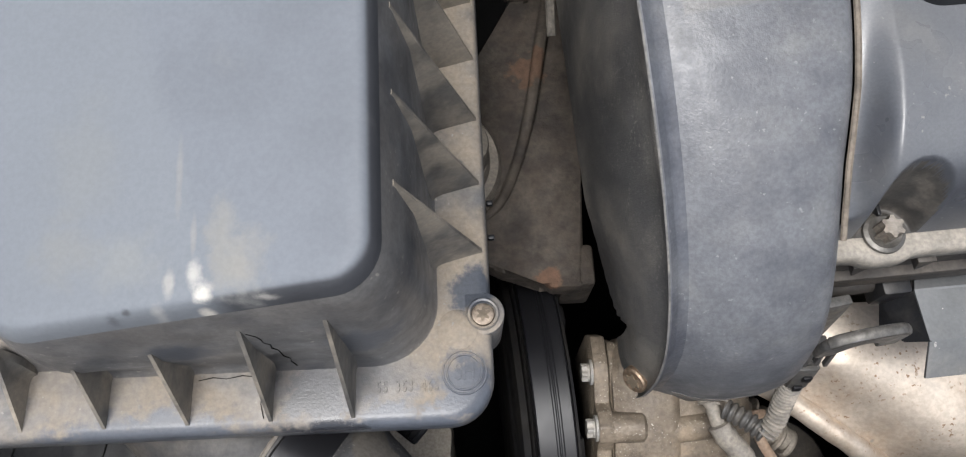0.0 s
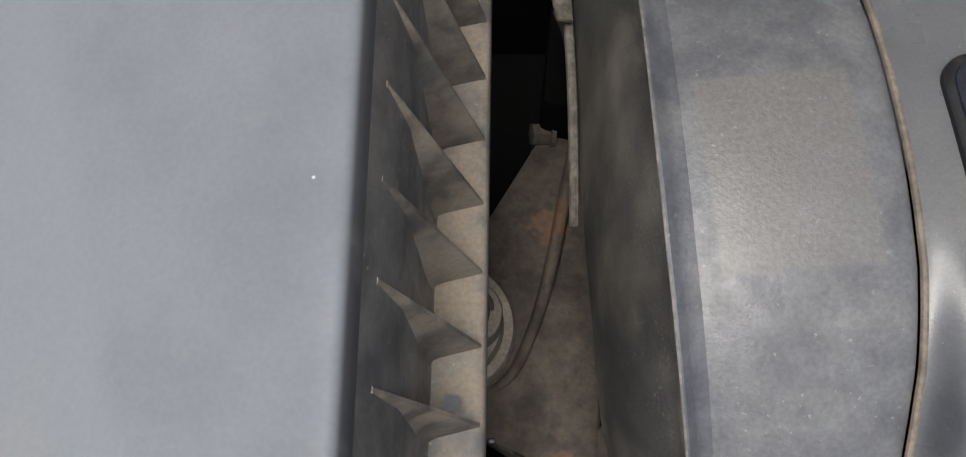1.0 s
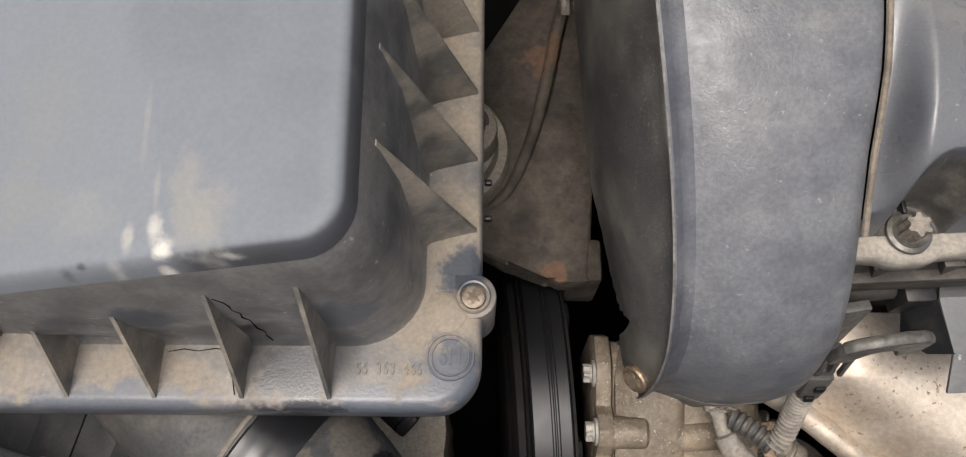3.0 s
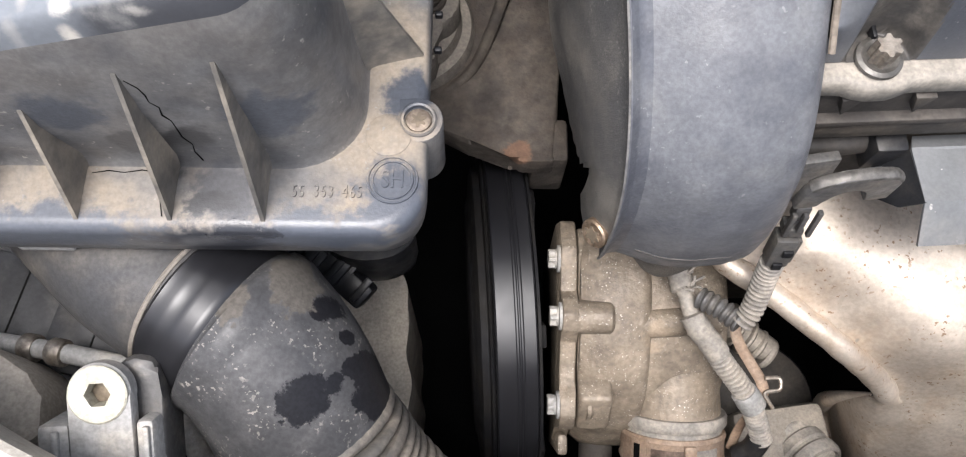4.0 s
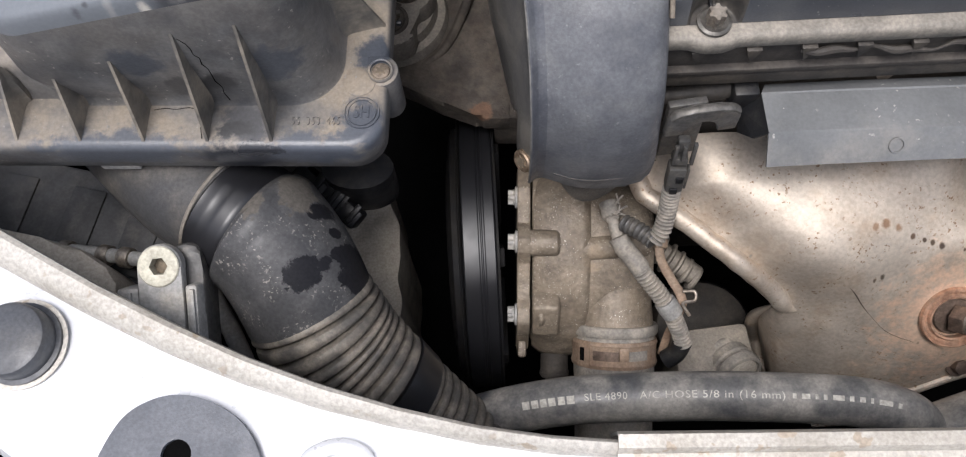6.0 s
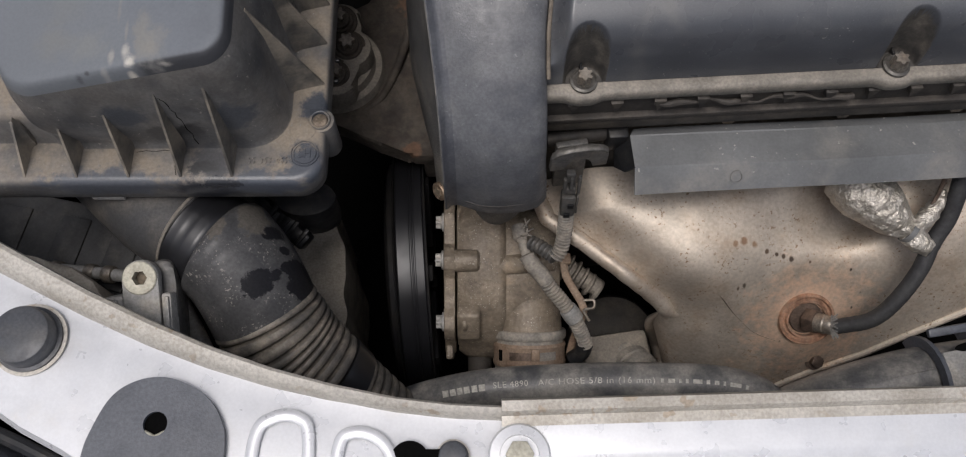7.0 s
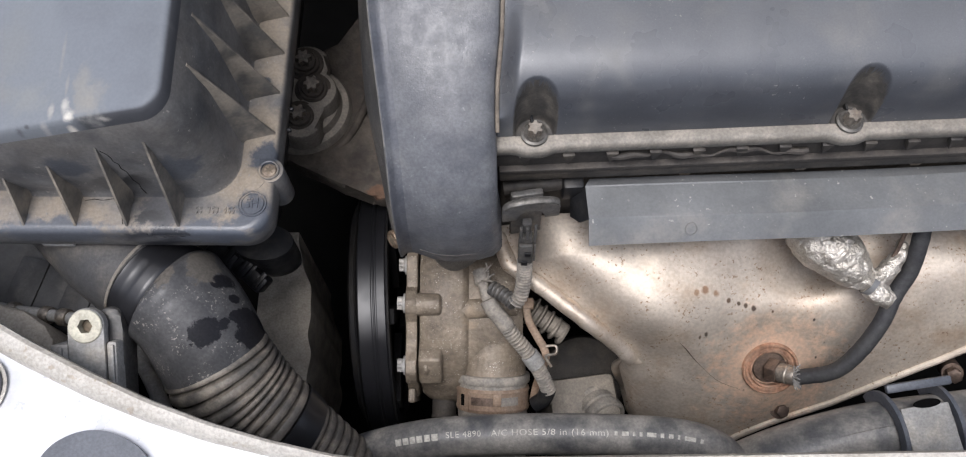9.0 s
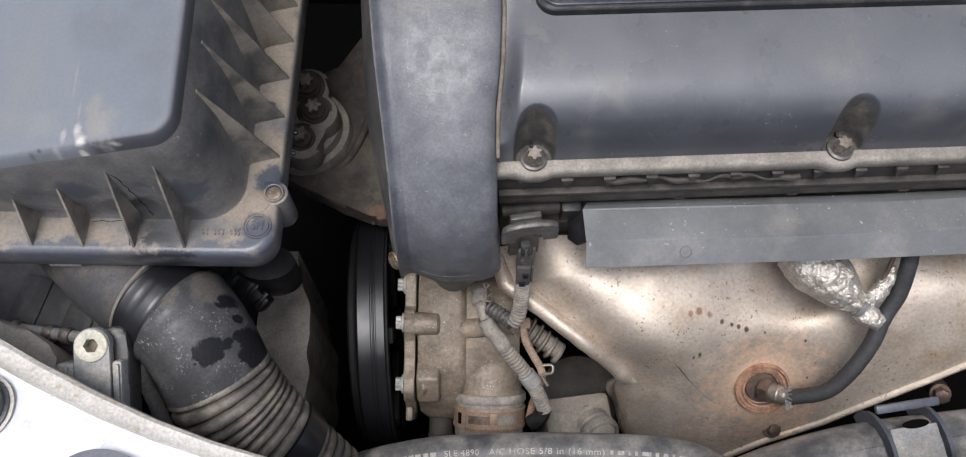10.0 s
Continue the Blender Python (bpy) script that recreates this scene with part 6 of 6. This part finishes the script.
part("taped_joint", bm, M_CONDUIT, t, "frayed taped joint")
rnd = random.Random(5)
for k in range(9):
    bm = bm_()
    a = V(0.133 + rnd.uniform(-0.004, 0.004), -0.010 + rnd.uniform(-0.006, 0.004), 0.689)
    d = V(rnd.uniform(-0.006, 0.008), rnd.uniform(-0.004, 0.006), rnd.uniform(0.001, 0.006))
    tube(bm, [a, a + d * 0.6 + V(0, 0, 0.001), a + d], 0.0007, 6)
    part("loose_strand", bm, M_CONDUIT, t)
bm = bm_()
corrugated(bm, [(0.150, -0.0455, 0.673), (0.157, -0.0525, 0.666), (0.1640, -0.0590, 0.660), (0.1735, -0.0680, 0.6495), (0.183, -0.0795, 0.632), (0.188, -0.088, 0.621)], 0.0036, 0.0063, 0.0031)
part("lower_conduit", bm, M_CONDUIT, t, sharp=20)
bm = bm_()
lathe(bm, [(0.0072, -0.006), (0.0076, 0.0), (0.0072, 0.006)], turn_to((0.6, -0.65, -0.55), (0.1735, -0.068, 0.6495)), 22)
part("conduit_clip", bm, M_LIGHTPL, t, "pale clip round the conduit")
bm = bm_()
tube(bm, curve([(0.187, -0.086, 0.622), (0.184, -0.092, 0.614), (0.177, -0.096, 0.608)], 6), 0.0068, 16)
part("end_boot", bm, M_BLACK, t, "black rubber end boot")

t = thing("rusty_strap", (0.175, -0.05, 0.60), "thin rusty steel strap beside the conduit", "strap")
bm = bm_()
tube(bm, curve([(0.168, -0.018, 0.655), (0.170, -0.034, 0.65), (0.177, -0.048, 0.648), (0.183, -0.058, 0.645), (0.184, -0.066, 0.64), (0.179, -0.078, 0.615), (0.176, -0.09, 0.6)], 8), 0.0032, 10, flat=0.4)
part("strap", bm, M_CLAMP, t)
bm = bm_()
tube(bm, curve([(0.184, -0.056, 0.648), (0.192, -0.056, 0.648), (0.192, -0.062, 0.647), (0.184, -0.064, 0.646), (0.1885, -0.072, 0.643)], 6), 0.0012, 8)
part("bent_wire", bm, M_BOLT, t)
bm = bm_()
box(bm, (0.009, 0.009, 0.006), pose(0.170, -0.022, 0.652), 0.001)
part("rust_block", bm, M_CLAMP, t)

t = thing("ribbed_sleeve", (0.195, -0.02, 0.58), "dusty ribbed sleeve behind the conduit", "sleeve")
for k in range(5):
    c = V(0.176 + 0.0065 * k, -0.016 - 0.0045 * k, 0.612 - 0.002 * k)
    bm = bm_()
    lathe(bm, [(0.0092, -0.002), (0.0128 - 0.0007 * k, -0.0009), (0.0130 - 0.0007 * k, 0.0006), (0.0092, 0.0022)], turn_to((0.82, -0.5, -0.2), c), 24)
    part("sleeve_ring", bm, M_MOUNT, t)
bm = bm_()
lathe(bm, [(0.0090, -0.004), (0.0080, 0.032), (0.0002, 0.032)], turn_to((0.82, -0.5, -0.2), (0.176, -0.016, 0.612)), 20)
part("core", bm, M_MOUNT, t)

t = thing("alternator", (0.23, -0.06, 0.45), "dusty alternator casing deep below the manifold", "alternator")
bm = bm_()
box(bm, (0.062, 0.04, 0.10), pose(0.224, -0.080, 0.51, 0, 0, 8), 0.006)
part("casing", bm, M_MOUNT, t)
bm = bm_()
lathe(bm, [(0.045, 0.38), (0.045, 0.475), (0.040, 0.485), (0.0002, 0.485)], Matrix.Translation((0.235, -0.045, 0)), 32)
part("drum", bm, M_HEAD, t)
m = turn_to((0.36, -0.72, 0.5), (0.2335, -0.078, 0.545)) @ Matrix.Scale(1.18, 4)
bm = bm_()
lathe(bm, [(0.0125, -0.012), (0.0135, -0.002), (0.0145, 0.0), (0.0145, 0.003), (0.0138, 0.0042), (0.0138, 0.0062), (0.0152, 0.0075), (0.0152, 0.0125), (0.0142, 0.0136), (0.0142, 0.0152), (0.0158, 0.0168), (0.0160, 0.021), (0.0152, 0.0232), (0.0132, 0.0238), (0.0125, 0.0218), (0.0002, 0.0214)], m, 32)
pipe = part("pipe_stub", bm, M_CONDUIT, t, "dusty ribbed pipe stub")
bm = bm_()
lathe(bm, [(0.0122, 0.0205), (0.0120, 0.0224), (0.0105, 0.0232), (0.0002, 0.0236)], m, 28)
part("end_cap", bm, M_LAMP, pipe, "pale dusty end")

# ---- hoses in front ----
t = thing("ac_hose", (0.18, -0.135, 0.69), "scuffed black rubber hose with white printing", "hose")
HOSE = resample(curve([(0.02, -0.160, 0.655), (0.045, -0.147, 0.683), (0.096, -0.139, 0.706), (0.15, -0.1365, 0.7135), (0.20, -0.1365, 0.7185), (0.26, -0.139, 0.7205), (0.292, -0.145, 0.713), (0.31, -0.155, 0.692), (0.318, -0.175, 0.66)], 10), 0.002)
RH = 0.0142
bm = bm_()
tube(bm, HOSE, RH, 32)
part("hose", bm, M_HOSE, t)
HF = frames_along(HOSE)
HS = np.r_[0, np.cumsum([(Vector(b[:3]) - Vector(a[:3])).length for a, b in zip(HOSE, HOSE[1:])])]


def on_hose(s, h):
    """A place on the hose's upper face: s along it, h round it from the crest."""
    i = min(int(np.searchsorted(HS, s)), len(HF) - 1)
    i = max(i, 1)
    k = (s - HS[i - 1]) / (HS[i] - HS[i - 1])
    p = HF[i - 1][0].lerp(HF[i][0], k)
    r, u = HF[i][2], HF[i][3]
    a = h / RH + radians(-8)
    return p + (RH + 0.00025) * (-math.sin(a) * r + math.cos(a) * u)


def print_on_hose(text, s0, size, h0=0.0, stretch=1.0):
    bm = letters(text, size, 0.0, 1.1)
    bmesh.ops.triangulate(bm, faces=bm.faces)
    xs = [v.co.x for v in bm.verts]
    lo, hi = min(xs), max(xs)
    for v in bm.verts:
        v.co = on_hose(s0 + (v.co.x - lo) * stretch, v.co.y + h0)
    part("printing", bm, M_INK, t, "white printing " + text, solid=0.0, smooth=False)
    return s0 + (hi - lo) * stretch


def bars_on_hose(s0, widths, gap, height, h0=0.0):
    s = s0
    for w in widths:
        bm = bm_()
        sheet(bm, 5, 3, lambda u, v: on_hose(s + w * u, h0 + height * (v - 0.5)))
        part("print_bar", bm, M_INK, t)
        s += w + gap
    return s


s = bars_on_hose(0.077, [0.0042, 0.0038, 0.0034, 0.0038, 0.0036, 0.004], 0.0012, 0.0045, 0.004)
s = print_on_hose("SLE 4890", s + 0.004, 0.0058, 0.0045)
s = print_on_hose("A/C HOSE 5/8 in (16 mm)", s + 0.007, 0.0058, 0.0045, 1.16)
bars_on_hose(s + 0.004, [0.002, 0.0045, 0.0015, 0.002, 0.006, 0.0022, 0.003, 0.0015, 0.007, 0.002], 0.0028, 0.0028, 0.0045)

t = thing("radiator_hose", (0.42, -0.14, 0.69), "thick dusty black radiator hose", "hose")
bm = bm_()
tube(bm, curve([(0.30, -0.168, 0.67), (0.345, -0.150, 0.698), (0.40, -0.136, 0.712), (0.46, -0.128, 0.718), (0.53, -0.120, 0.72), (0.62, -0.11, 0.72)], 8), 0.0225, 32)
part("hose", bm, M_HOSE, t)
bm = bm_()
tube(bm, curve([(0.300, -0.164, 0.692), (0.345, -0.1475, 0.7203), (0.40, -0.1335, 0.7343), (0.46, -0.1255, 0.7403), (0.53, -0.1175, 0.7423), (0.62, -0.1075, 0.7423)], 8), 0.0007, 8)
part("mould_seam", bm, M_HOSE, t, "fine moulding seam along the top")
t = thing("hose_clip", (0.41, -0.13, 0.72), "dark grey plastic clip over the radiator hose", "clip")
m = pose(0.433, -0.132, 0.7155, 0, 0, 9)
for x0, x1 in ((-0.0215, -0.0185), (0.0185, 0.0215)):
    bm = bm_()
    arc = [(math.cos(a), math.sin(a)) for a in np.linspace(-0.3, math.pi + 0.3, 18)]
    loft(bm, [[m @ V(x, 0.0235 * c, 0.0235 * s_) for c, s_ in arc] + [m @ V(x, 0.031 * c, 0.031 * s_) for c, s_ in arc[::-1]] for x in (x0, x1)])
    part("clip_cheek", bm, M_GREYPL, t)
bm = bm_()
box(bm, (0.046, 0.006, 0.004), m @ pose(0, 0.027, 0.0285, 18, 0, 0), 0.0012)
part("top_bar", bm, M_GREYPL, t)
bm = bm_()
box(bm, (0.034, 0.034, 0.0025), m @ pose(0, -0.004, 0.0255, 4, 0, 0), 0.001)
part("inner_plate", bm, M_LIGHTPL, t, "dusty pale inner plate")
bm = bm_()
# flat near-black disc drawn for the slot's inner shade
lathe(bm, [(0.006, 0.0), (0.006, 0.0006), (0.0002, 0.0007)], m @ pose(0.002, 0.014, 0.0275, 4, 0, 0) @ Matrix.Diagonal((1.6, 0.5, 1, 1)), 24)
part("slot", bm, M_DARK, t, "dark oval slot")
t = thing("side_bolt", (0.47, -0.05, 0.66), "steel bolt standing beside the manifold shield", "bolt")
bm = bm_()
m = turn_to((-0.3, -0.5, 0.8), (0.505, -0.077, 0.655))
hexagon(bm, 0.006, 0.0, 0.009, m)
lathe(bm, [(0.008, -0.02), (0.008, 0.0), (0.0002, 0.0)], m, 20)
part("bolt", bm, M_SENSOR, t)
